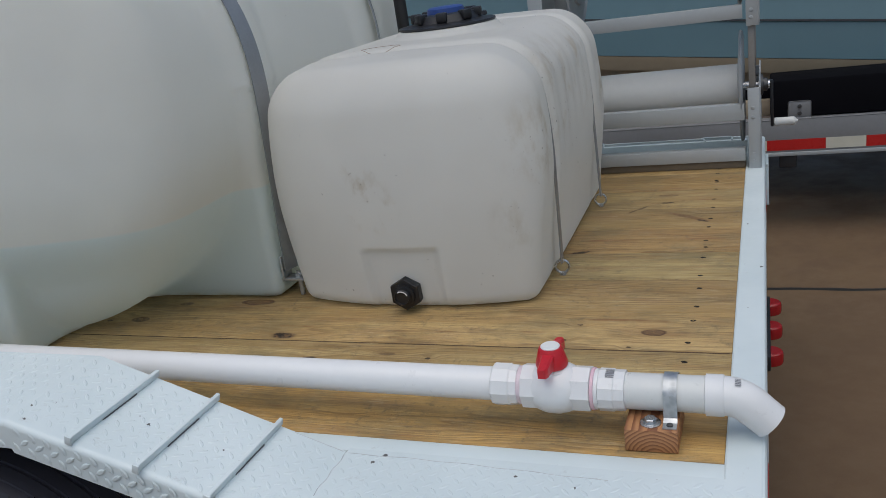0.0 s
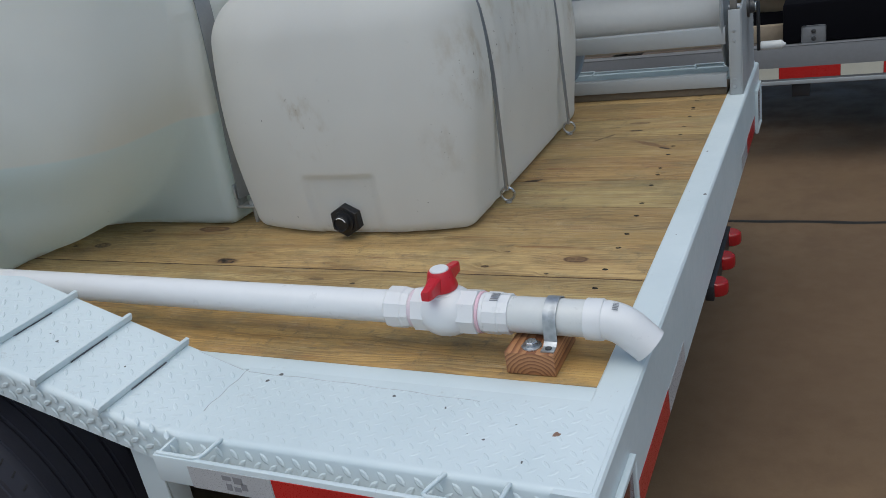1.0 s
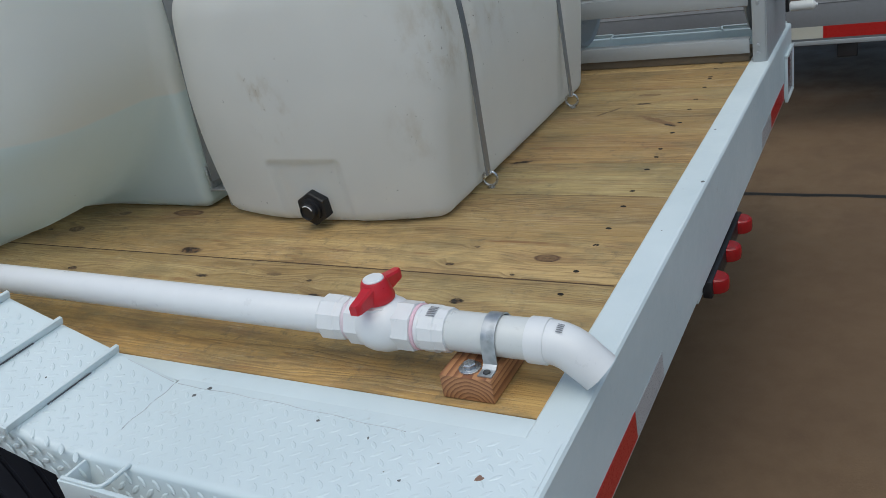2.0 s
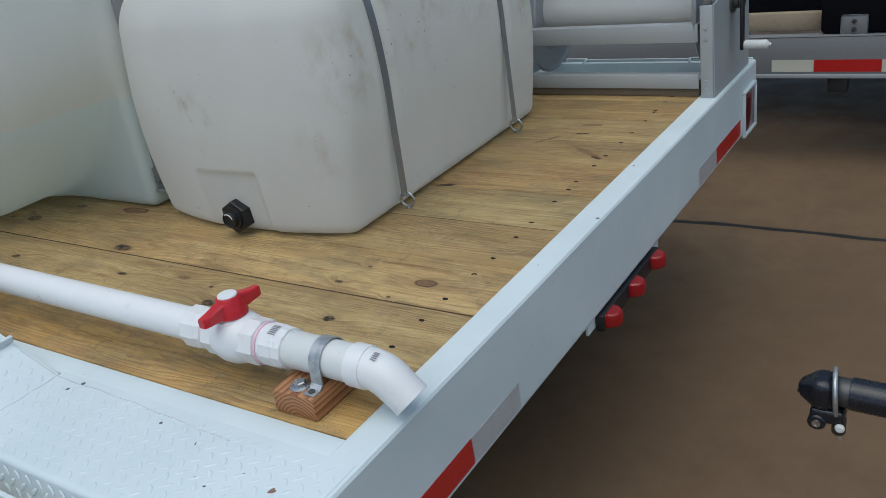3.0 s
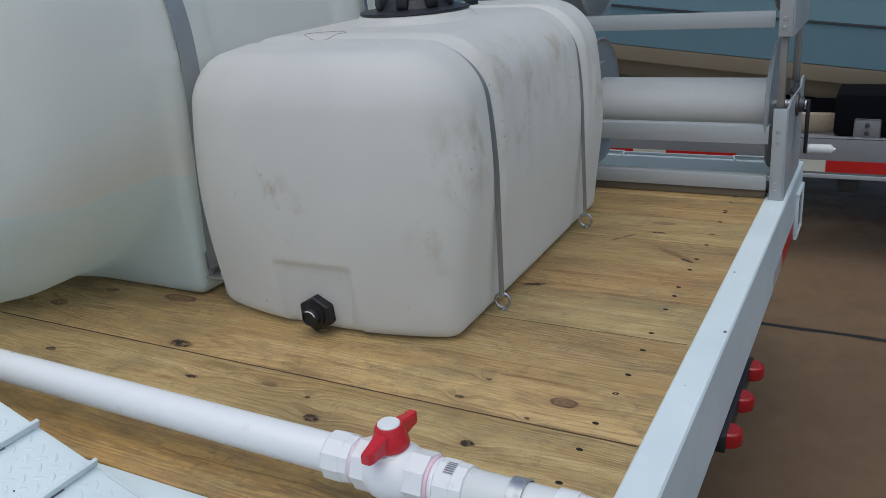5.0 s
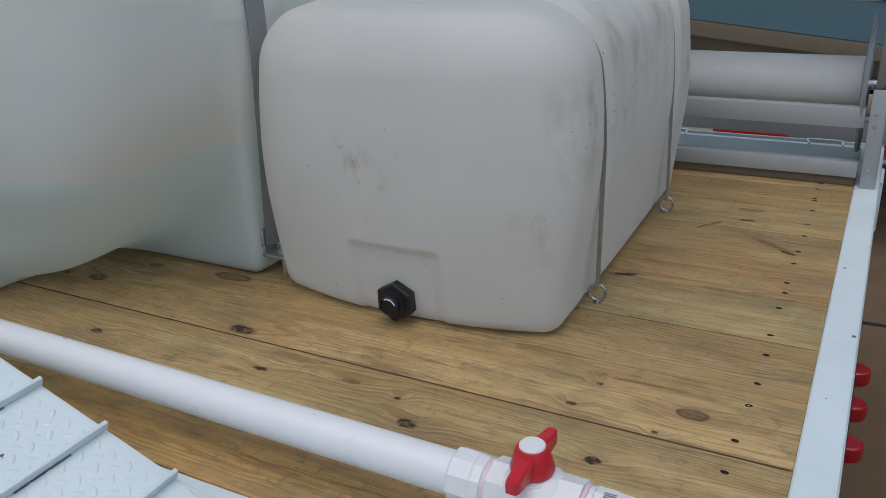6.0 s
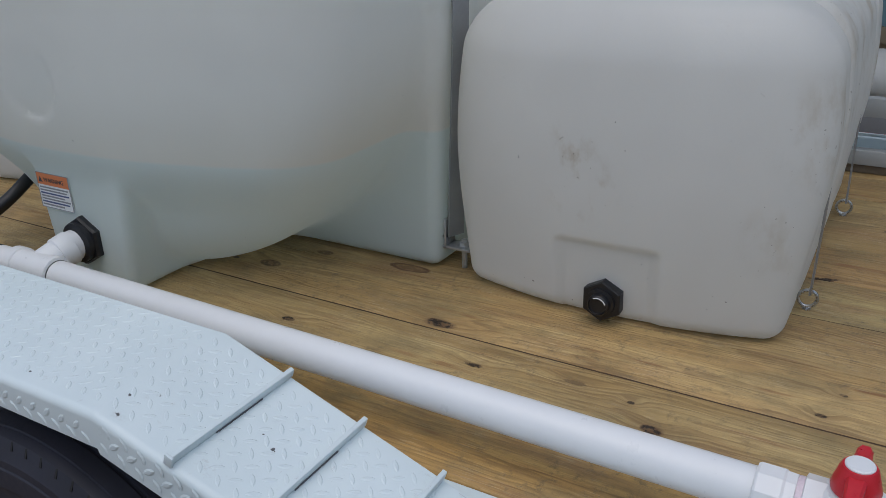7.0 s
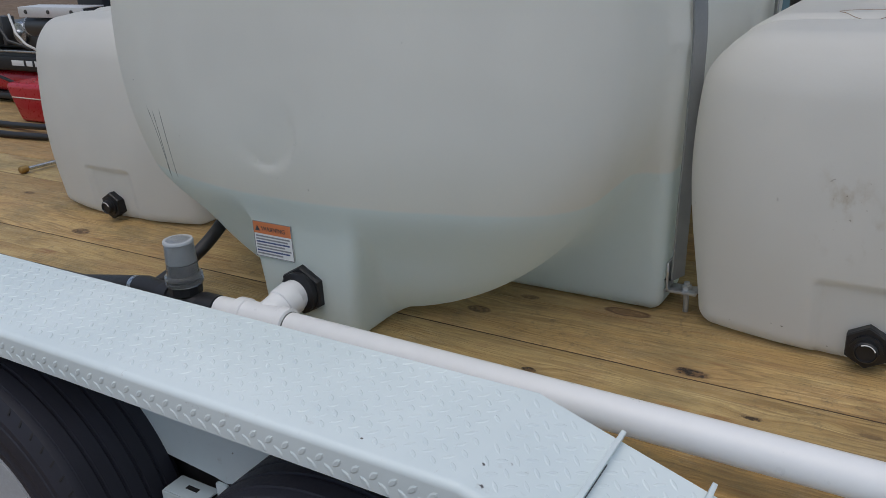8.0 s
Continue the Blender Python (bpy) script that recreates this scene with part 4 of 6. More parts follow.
def loaf_tank(base, label):
    t = thing("loaf_tank", base, label, "water tank", "loaf-shaped tanks")
    neck = lathe(bmesh.new(), (LID_X, LID_Y, 0.545), (0, 0, 1), [(0.0, 0.190), (0.022, 0.172), (0.030, 0.158), (0.036, 0.148), (0.048, 0.137), (0.054, 0.133), (0.057, 0.126), (0.057, 0.0)], 64)
    bm = union(shell(64, 130, 76, loaf_point), neck)
    part("body", bm, POLY_A, t, local=True, angle=60)
    lid = part("lid", lathe(bmesh.new(), (LID_X, LID_Y, 0.6015), (0, 0, 1), [(0, 0.126), (0.003, 0.129), (0.007, 0.128), (0.009, 0.116), (0.012, 0.090), (0.030, 0.080), (0.034, 0.070), (0.030, 0.05), (0.030, 0)], 48), BLACK_PLASTIC, t, "black screw lid", local=True)
    for k in range(8):
        bm = bmesh.new()
        a = k * math.pi / 4 + 0.2
        box(bm, 0.068, 0.094, -0.014, 0.014, 0.6135, 0.638, bevel=0.004, m=Matrix.Translation((LID_X, LID_Y, 0.001)) @ Matrix.Rotation(a, 4, "Z"))
        part("grip_lug", bm, BLACK_PLASTIC, lid, local=True)
    part("vent_cap", lathe(bmesh.new(), (LID_X, LID_Y, 0.632), (0, 0, 1), [(0, 0.05), (0.014, 0.048), (0.018, 0.04), (0.018, 0)], 32), BLUE_PLASTIC, lid, "blue vent cap", local=True)
    nut = part("bulkhead_nut", hexagon(bmesh.new(), (0.006, 0.036, 0.048), (0, -1, 0), 0.040, [(-0.012, 0.97), (0.004, 1.0), (0.012, 1.0), (0.016, 0.95), (0.0165, 0.7)], math.pi / 2), BLACK_PLASTIC, t, "black hexagonal drain fitting", local=True, angle=20)
    part("plug", lathe(bmesh.new(), (0.006, 0.0215, 0.048), (0, -1, 0), [(0, 0.027), (0.007, 0.0265), (0.008, 0.020), (0.018, 0.0195), (0.020, 0.0175), (0.016, 0.016), (0.016, 0)], 32), BLACK_PLASTIC, nut, local=True)
    mark = [Vector(loaf_point(-0.25 + 0.16 * math.cos(a), -0.500 + 0.050 * math.sin(a), 1)) + Vector((0, 0, 0.0004)) for a in np.linspace(0, 2 * math.pi, 41)]
    part("vent", lathe(bmesh.new(), (0.0, 0.86, 0.560), (0, 0, 1), [(0, 0.026), (0.020, 0.026), (0.022, 0.018), (0.034, 0.018), (0.036, 0.022), (0.046, 0.020), (0.048, 0)], 20), BLACK_PLASTIC, t, "black vent plug", local=True)
    part("moulded_mark", tube(bmesh.new(), mark, 0.0007, 6, cap=False), MARK, t, "brownish moulded oval outline", local=True)
    # Pale partial arc stands in for a highlight on the black plug.
    ring = arc((0.006, 0.0013, 0.048), 0.0155, 20, 120, 12)
    part("plug_glint", tube(bmesh.new(), ring, 0.0011, 6), PVC, nut, "pale arc painted as a glint on the plug", local=True)
    return t


TANK_X, TANK_Y = -0.728, 0.485
tank_a = loaf_tank((TANK_X, TANK_Y, 0.0), "milky white plastic loaf tank with brown smudges strapped to the deck")
tank_b = copy_thing(tank_a, Matrix.Translation((TANK_X - 1.995, TANK_Y, 0.0)))
for o in tank_b.children:
    if o.name.startswith("body"):
        o.material_slots[0].link = "OBJECT"
        o.material_slots[0].material = POLY_C
tagged(tank_b, "clean milky white plastic loaf tank beyond the big tank")


def tank_strap(y, base, back=True):
    v = (y - 0.535) / 0.445
    over = [loaf_point(1, v, w, True) for w in np.linspace(0.0, 1, 28)] + [loaf_point(u, v, 1, True) for u in np.linspace(0.95, -0.95, 30)] + [loaf_point(-1, v, w, True) for w in np.linspace(1, 0.0, 28)]
    pts = [(0.328, y, 0.036)] + [Vector(p) - Vector((p[0], 0, p[2] - 0.30)).normalized() * (0.013 * step(0.1, 0.45, p[2]) + 0.007 * step(0.42, 0.56, p[2])) for p in over] + [(-0.328, y, 0.036)]
    pts = [Vector((p[0], y, p[2])) for p in pts]
    out = [pts[0]]
    for p in pts[1:]:
        if (p - out[-1]).length > 0.004:
            out.append(p)
    t = thing("tank_strap", base, "thin grey galvanised steel band strapped over the loaf tank", "strap", "loaf tank straps")
    part("band", band(bmesh.new(), out, (0, 0.019, 0), 0.0035), ZINC_DULL, t, local=True)
    for s in (1, -1):
        part("hook", tube(bmesh.new(), [(s * 0.328, y, 0.050), (s * 0.328, y, 0.036), (s * 0.328, y + 0.006, 0.034), (s * 0.328, y + 0.012, 0.038)], 0.003, 8), STEEL, t, local=True)
    return t


def eye_bolt(x, y, lean=0):
    t = thing("eye_bolt", (x, y, 0), "bright steel eye bolt screwed into the deck", "eye bolt", "eye bolts holding straps")
    part("ring", tube(bmesh.new(), arc((0, 0, 0.021), 0.0165, 0, 360, 28, ax=(math.cos(lean), math.sin(lean), 0)), 0.0032, 10, cap=False), STEEL, t, local=True)
    part("shank", lathe(bmesh.new(), (0, 0, -0.002), (0, 0, 1), [(0, 0.008), (0.003, 0.008), (0.003, 0.004), (0.008, 0.004)], 14), STEEL, t, local=True)


for y in (0.250, 0.795):
    for bx in (TANK_X, TANK_X - 1.995):
        tank_strap(y, (bx, TANK_Y, 0))
        eye_bolt(bx + 0.324, TANK_Y + y + 0.012, 0.15)
        eye_bolt(bx - 0.324, TANK_Y + y + 0.012, 0.15)


# ---- big leg tank ----
BX = -1.708
big = thing("leg_tank", (BX, 0.19, 0), "large milky plastic tank partly filled with bluish water", "water tank")


def leg_outline(scale, count=180):
    """The section through a pair of legs: an oval above, nearly square below."""
    a, b = 0.623, 0.535
    out = []
    for i in range(count):
        t = 2 * math.pi * i / count
        c, s = math.cos(t), math.sin(t)
        n = 2.3 + (40 * step(0.0, 0.4, -s) if s < 0 else 0)
        x, z = a * math.copysign(abs(c) ** (2 / n), c), b * math.copysign(abs(s) ** (2 / n), s)
        if z < 0:
            x *= 1 - 0.016 * (-z / b)
        out.append((x * scale, b + 0.002 + z * scale))
    return out


def smooth_min(a, b, k):
    h = np.clip(0.5 + 0.5 * (b - a) / k, 0, 1)
    return b * (1 - h) + a * h - k * h * (1 - h)


def ramp01(a, b, x):
    t = np.clip((x - a) / (b - a), 0, 1)
    return t * t * (3 - 2 * t)


def leg_tank_field(x, y, z):
    """Below zero inside the moulded tank: a bowed barrel on four square legs, with a flat-faced sump in front."""
    y = np.minimum(y, 1.62 - y)
    up = z - 0.537
    n = 2.0 + 0.3 * ramp01(-0.05, 0.15, up)
    oval = (np.abs(x / 0.595) ** n + np.abs(up / 0.540) ** n) ** (1 / n)
    bow = -0.047 + 0.42 * x * x + 0.42 * up * up + 0.045 * ramp01(0.30, 0.16, z) + 0.0085 * ramp01(0.089, 0.079, np.hypot(x + 0.030, z - 0.445)) * ramp01(-0.06, 0.09, (x + 0.030) * 0.7 - (z - 0.445))
    barrel = -smooth_min(-(oval - 1) * 0.55, y - bow, 0.085 + 0.030 * ramp01(0.42, 0.10, z))
    half = 0.609 * (1 - 0.016 * np.clip(-up / 0.535, 0, 1))
    r = 0.026
    qx, qy, qz = np.abs(x) - half + r, np.abs(y - 0.468) - 0.078 + r, np.abs(z - 0.285) - 0.283 + r
    leg = np.sqrt(np.maximum(qx, 0) ** 2 + np.maximum(qy, 0) ** 2 + np.maximum(qz, 0) ** 2) + np.minimum(np.maximum(qx, np.maximum(qy, qz)), 0) - r
    oval = ((np.abs(x / 0.611) ** 2.3 + np.abs(up / 0.529) ** 2.3) ** (1 / 2.3) - 1) * 0.55
    roof = np.where(up > 0, -smooth_min(-oval, 0.078 - np.abs(y - 0.468), 0.045), 0.2)
    body = smooth_min(smooth_min(barrel, leg, 0.045), smooth_min(barrel, roof, 0.05), 0.012)
    r = 0.020
    qx, qy, qz = np.abs(x - 0.002) - 0.108 - 0.035 * np.clip(z / 0.3, 0, 1) + r, np.abs(y - 0.21) - 0.213 + r, np.abs(z - 0.155) - 0.153 + r
    sump = np.sqrt(np.maximum(qx, 0) ** 2 + np.maximum(qy, 0) ** 2 + np.maximum(qz, 0) ** 2) + np.minimum(np.maximum(qx, np.maximum(qy, qz)), 0) - r
    return smooth_min(body, sump, 0.022)


def skin(field, lo, hi, pitch):
    """The surface where field is zero, as a closed bmesh of quads on a lattice, each vertex drawn onto the surface."""
    ax = [np.arange(a, b + pitch, pitch) for a, b in zip(lo, hi)]
    f = field(ax[0][:, None, None], ax[1][None, :, None], ax[2][None, None, :])
    inside = f < 0
    corner = [inside[i:inside.shape[0] - 1 + i, j:inside.shape[1] - 1 + j, k:inside.shape[2] - 1 + k] for i in (0, 1) for j in (0, 1) for k in (0, 1)]
    count = sum(c.astype(np.int8) for c in corner)
    live = (count > 0) & (count < 8)
    index = -np.ones(live.shape, int)
    cells = np.argwhere(live)
    index[live] = np.arange(len(cells))
    p = np.array(lo) + (cells + 0.5) * pitch
    e = 0.001
    for turn in range(6):
        v = field(*p.T)
        g = np.stack([field(*(p + d).T) - field(*(p - d).T) for d in np.eye(3) * e], 1) / (2 * e)
        move = -g * (v / np.maximum((g * g).sum(1), 0.05))[:, None]
        p = p + np.clip(move, -pitch * 0.6, pitch * 0.6)
    faces = []
    for a, b, c in ((0, 1, 2), (1, 2, 0), (2, 0, 1)):
        s = [slice(1, -1)] * 3
        s0, s1 = list(s), list(s)
        s0[a], s1[a] = slice(0, -1), slice(1, None)
        cross = np.argwhere(inside[tuple(s0)] != inside[tuple(s1)])
        base = cross.copy()
        base[:, b] += 1
        base[:, c] += 1
        quad = []
        for db, dc in ((-1, -1), (0, -1), (0, 0), (-1, 0)):
            q = base.copy()
            q[:, b] += db
            q[:, c] += dc
            quad.append(index[q[:, 0], q[:, 1], q[:, 2]])
        faces.append(np.stack(quad, 1))
    bm = bmesh.new()
    vs = [bm.verts.new(q) for q in p.tolist()]
    for q in np.concatenate(faces).tolist():
        if min(q) >= 0:
            bm.faces.new([vs[i] for i in q])
    return bm


part("body", skin(leg_tank_field, (-0.66, -0.08, -0.02), (0.66, 1.70, 1.10), 0.0100), POLY_B, big, local=True, angle=80)


def big_strap(y, label, twist=1):
    t = thing("big_tank_strap", (BX, y, 0), label, "strap", "big tank straps")
    path = [(x * 1.0, z) for x, z in leg_outline(0.995)]
    half = [p for p in path if p[1] > 0.06]
    half.sort(key=lambda p: -math.atan2(p[1] - 0.30, p[0]))
    pts = [Vector((x, 0, z)) for x, z in half]
    bm = bmesh.new()
    rows = []
    for p in pts:
        upright = 1 - step(0.60, 1.05, p.z)
        lean = math.copysign(radians(21) * upright * twist, p.x)
        wide = Vector((math.sin(lean), math.cos(lean) * twist, 0)) * 0.040
        out = Vector((math.copysign(1, p.x) * math.cos(lean), -abs(math.sin(lean)) * twist, 0)) if upright > 0 else Vector((p.x, 0, p.z - 0.54)).normalized()
        mid = p + Vector((math.copysign(0.012 * upright, p.x), 0.020 * twist * step(0.05, 0.55, p.z), 0))
        rows.append([bm.verts.new(mid + a * wide / 2 + b * out * 0.002) for a, b in ((-1, -1), (1, -1), (1, 1), (-1, 1))])
    for a, b in zip(rows, rows[1:]):
        for j in range(4):
            bm.faces.new((a[j], a[(j + 1) % 4], b[(j + 1) % 4], b[j]))
    bm.faces.new(rows[0])
    bm.faces.new(rows[-1])
    part("band", bm, ZINC_DULL, t, local=True)
    for s in (1, -1):
        bm = bmesh.new()
        box(bm, min(s * 0.600, s * 0.665), max(s * 0.600, s * 0.665), -0.020, 0.020, 0.045, 0.051, bevel=0.001)
        box(bm, min(s * 0.604, s * 0.609), max(s * 0.604, s * 0.609), -0.020, 0.020, 0.045, 0.11, bevel=0.001)
        foot = part("foot_bracket", bm, ZINC, t, "galvanised foot bracket", local=True)
        bm = bmesh.new()
        tube(bm, [(s * 0.642, 0, 0.0), (s * 0.642, 0, 0.066)], 0.006, 10)
        hexagon(bm, (s * 0.642, 0, 0.051), (0, 0, 1), 0.011, [(0, 1), (0.008, 1), (0.009, 0.8)])
        part("bolt", bm, ZINC, foot, local=True)


big_strap(0.19 + 0.38 + 0.048, "grey galvanised steel band over the big tank, bolted at the foot")
big_strap(0.19 + 1.24 - 0.048, "grey galvanised steel band over the big tank's rear leg", -1)
# black riser hose behind the second strap
t = thing("riser_hose", (-1.055, 1.51, 0), "black corrugated hose standing against the big tank", "hose")
pts = [(-1.055, 1.51, 0.0), (-1.050, 1.51, 0.4), (-1.052, 1.51, 0.8), (-1.10, 1.50, 1.05)]
part("hose", tube(bmesh.new(), pts, 0.020, 14), HOSE, t)

# warning label on the sump
LY = 0.1835
t = part("warning_label", slab_box(-1.823, -1.724, LY, LY + 0.0015, 0.162, 0.236), PAPER, big, "orange and white printed warning label")
part("heading", slab_box(-1.822, -1.725, LY - 0.0006, LY, 0.211, 0.2355), ORANGE, t, "orange heading band")
for k, x1 in enumerate((-1.730, -1.736, -1.731, -1.745, -1.729, -1.733, -1.752)):
    z = 0.2068 - k * 0.0062
    part("text_bar", slab_box(-1.8185, x1, LY - 0.0006, LY, z - 0.0030, z), INK_BLUE if k in (2, 5) else INK_FAINT, t)
for x0, x1, z0, z1 in ((-1.8235, -1.7235, 0.2355, 0.2368), (-1.8235, -1.7235, 0.1612, 0.1625), (-1.8235, -1.8222, 0.1625, 0.2355), (-1.7248, -1.7235, 0.1625, 0.2355)):
    part("label_border", slab_box(x0, x1, LY - 0.0006, LY, z0, z1), INK_FAINT, t)
cu = bpy.data.curves.new("heading_text", "FONT")
cu.body, cu.size, cu.extrude = "WARNING", 0.0128, 0.0003
txt = new("heading_text", cu)
txt.matrix_world = pose(-1.801, LY - 0.0009, 0.2180, 90, 0, 0)
me = bpy.data.meshes.new_from_object(txt)
bpy.data.objects.remove(txt)
me.materials.clear()
me.materials.append(INK)
txt = new("heading_text", me)
txt.matrix_world = pose(-1.801, LY - 0.0009, 0.2180, 90, 0, 0)
txt.parent = t
bm = bmesh.new()
vs = [bm.verts.new((x, LY - 0.0009, z)) for x, z in ((-1.818, 0.2165), (-1.805, 0.2165), (-1.8115, 0.2290))]
bm.faces.new(vs)
part("hazard_triangle", bm, INK, t, flat=True)

# ---- drain pipe ----
PY, PR = 0.077, 0.0302
pipe = thing("drain_pipe", (-0.8, PY, 0), "white plastic drain pipe lying along the deck edge", "pipe")


def axis_z(x):
    return 0.0705 + (0.012 * (-x) / 1.7)


def along(x0, x1, prof_or_r, mat, name, parent=pipe, label="", seg=36):
    bm = bmesh.new()
    if isinstance(prof_or_r, (int, float)):
        prof = [(0, prof_or_r * 0.985), (0.0015, prof_or_r), (abs(x1 - x0) - 0.0015, prof_or_r), (abs(x1 - x0), prof_or_r * 0.985)]
    else:
        prof = prof_or_r
    lathe(bm, (x0, PY, axis_z(x0)), (x1 - x0, 0, axis_z(x1) - axis_z(x0)), prof, seg)
    return part(name, bm, mat, parent, label)


along(-1.66, -0.368, 0.0287, PVC, "long_pipe", label="long glossy white pipe")
along(-0.3725, -0.3265, [(0, 0.0300), (0.001, 0.0345), (0.004, 0.0362), (0.031, 0.0362), (0.034, 0.0345), (0.045, 0.0340), (0.046, 0.032)], PVC, "union_nut", seg=10, label="white faceted union nut").data.set_sharp_from_angle(angle=0.3)
along(-0.3268, -0.3192, 0.0325, PINK_FAINT, "socket_line", label="pink primer line")
valve = part("ball_valve", lathe(bmesh.new(), (-0.300, PY, axis_z(-0.3)), (1, 0, 0), [(0, 0.034), (0.004, 0.0370), (0.014, 0.0415), (0.026, 0.0440), (0.042, 0.0440), (0.056, 0.0410), (0.066, 0.0365), (0.070, 0.033)], 40), PVC, pipe, "white ball valve with a red lever")
for x0, x1 in ((-0.3195, -0.286), (-0.2365, -0.2045)):
    w = x1 - x0
    end = along(x0, x1, [(0, 0.0345), (0.0012, 0.0380), (w - 0.0012, 0.0380), (w, 0.0350)], PVC, "valve_end", valve, "octagonal white valve end", 8)
    end.data.set_sharp_from_angle(angle=0.3)
along(-0.2042, -0.1985, [(0, 0.033), (0.0005, 0.0348), (0.0050, 0.0348), (0.0057, 0.0335)], PINK, "primer_ring", label="pink primer line")
along(-0.1985, -0.1922, 0.0333, PVC, "collar")
nut = along(-0.1922, -0.149, [(0, 0.0325), (0.001, 0.0348), (0.024, 0.0348), (0.026, 0.0335), (0.042, 0.0332), (0.043, 0.030)], PVC, "coupling", label="white coupling with a printed mark", seg=12)
nut.data.set_sharp_from_angle(angle=0.3)
along(-0.150, -0.024, 0.0295, PVC_GREY, "short_pipe", label="greyish unpolished pipe piece")
VX, VZ = -0.268, axis_z(-0.27) - 0.009
part("stem", lathe(bmesh.new(), (VX, PY, VZ + 0.036), (0, 0, 1), [(0, 0.030), (0.010, 0.029), (0.012, 0.024), (0.022, 0.022), (0.022, 0)], 28), PVC, valve)
bm = bmesh.new()
lathe(bm, (VX, PY, VZ + 0.050), (0, 0, 1), [(0, 0.026), (0.004, 0.027), (0.012, 0.025), (0.030, 0.0200), (0.033, 0.0180), (0.033, 0)], 32)
for s in (1, -1):
    n = 8
    prev = None
    for k in range(n + 1):
        d = 0.010 + 0.050 * k / n
        hw = 0.0115 - 0.004 * (k / n) + 0.003 * max(0, k / n - 0.6)
        z0 = VZ + 0.053 + 0.003 * (k / n)
        z1 = VZ + 0.079 - 0.008 * step(0.0, 1.0, k / n)
        if k == n:
            hw *= 0.72
        ring = [bm.verts.new((VX + d * s * math.sin(0.04) - hw * o * math.cos(0.04) * s, PY + d * s * math.cos(0.04) + hw * o * math.sin(0.04) * s, z)) for o, z in ((-1, z0), (1, z0), (1, z1 - 0.003), (0.7, z1), (-0.7, z1), (-1, z1 - 0.003))]
        if prev:
            for a in range(6):
                bm.faces.new((prev[a], prev[(a + 1) % 6], ring[(a + 1) % 6], ring[a]))
        else:
            bm.faces.new(ring)
        prev = ring
    bm.faces.new(prev)
part("lever", bm, RED_PLASTIC, valve, "red two-winged plastic lever", angle=40)
part("lever_cap", lathe(bmesh.new(), (VX, PY, VZ + 0.0825), (0, 0, 1), [(0, 0.0160), (0.002, 0.0160), (0.0035, 0.0145), (0.004, 0)], 28), PVC, valve, "white cap on the lever")
# elbow that dips over the rear rail
bm = bmesh.new()
lathe(bm, (-0.024, PY, axis_z(0)), (1, 0, 0), [(-0.004, 0.0298), (-0.003, 0.0328), (0.022, 0.0328), (0.024, 0.0316)], 36)
pts = [(-0.001 + 0.060 * math.sin(a), PY, axis_z(0) - 0.062 * (1 - math.cos(a))) for a in np.linspace(0, radians(43), 10)]
d = Vector((math.cos(radians(43)), 0, -math.sin(radians(43))))
pts += [Vector(pts[-1]) + d * 0.016, Vector(pts[-1]) + d * 0.036]
tube(bm, pts, [0.0308] * 10 + [0.0300, 0.0298], 36)
part("elbow", bm, PVC, pipe, "white 45-degree elbow dipping over the rail")
# printed marks
for x0, n in ((-0.180, 6), (0.016, 5)):
    bm = bmesh.new()
    for k in range(n):
        a0 = 62 + k * 6.0
        for x1, x2 in ((x0, x0 + (0.014 if x0 < 0 else 0.009)),):
            rr = 0.0352 if x0 < -0.1 else 0.0322
            q = [bm.verts.new((x, PY - rr * math.cos(radians(a)), axis_z(x) + rr * math.sin(radians(a)) - (0.0026 if x > 0.02 else 0.0014 if x > 0 else 0))) for x, a in ((x1, a0), (x2, a0), (x2, a0 + 3.6), (x1, a0 + 3.6))]
            bm.faces.new(q)
    part("print_mark", bm, INK_FAINT, pipe, "illegible dark print", flat=True)
# tee, elbow and fitting at the big tank
bm = bmesh.new()
TZ = axis_z(-1.70)
lathe(bm, (-1.785, PY, TZ + 0.001), (1, 0, 0), [(0, 0.029), (0.002, 0.0338), (0.022, 0.0338), (0.024, 0.0312), (0.104, 0.0312), (0.106, 0.0338), (0.128, 0.0338), (0.130, 0.030)], 32)
tube(bm, [(-1.722, PY, TZ), (-1.717, PY + 0.045, TZ + 0.012), (-1.7165, PY + 0.047, TZ + 0.0125), (-1.712, PY + 0.075, TZ + 0.0195), (-1.7118, PY + 0.077, TZ + 0.020), (-1.708, PY + 0.105, TZ + 0.023)], [0.0295, 0.0305, 0.0335, 0.0345, 0.0315, 0.0315], 28)
part("tee", bm, PVC, pipe, "white tee branching to the tank")
for x in (-1.656,):
    along(x - 0.001, x + 0.003, 0.0296, DARK_STEEL, "socket_line")
t = part("bulkhead_nut", hexagon(bmesh.new(), (-1.706, 0.196, 0.107), (0, -1, 0), 0.052, [(-0.01, 0.97), (0.002, 1), (0.018, 1), (0.024, 0.95), (0.025, 0.6)], math.pi / 2), BLACK_PLASTIC, big, "black hexagonal bulkhead nut", angle=20)
part("collar", lathe(bmesh.new(), (-1.706, 0.178, 0.107), (0, -1, 0), [(0, 0.042), (0.016, 0.041), (0.018, 0.036)], 28), BLACK_PLASTIC, t)

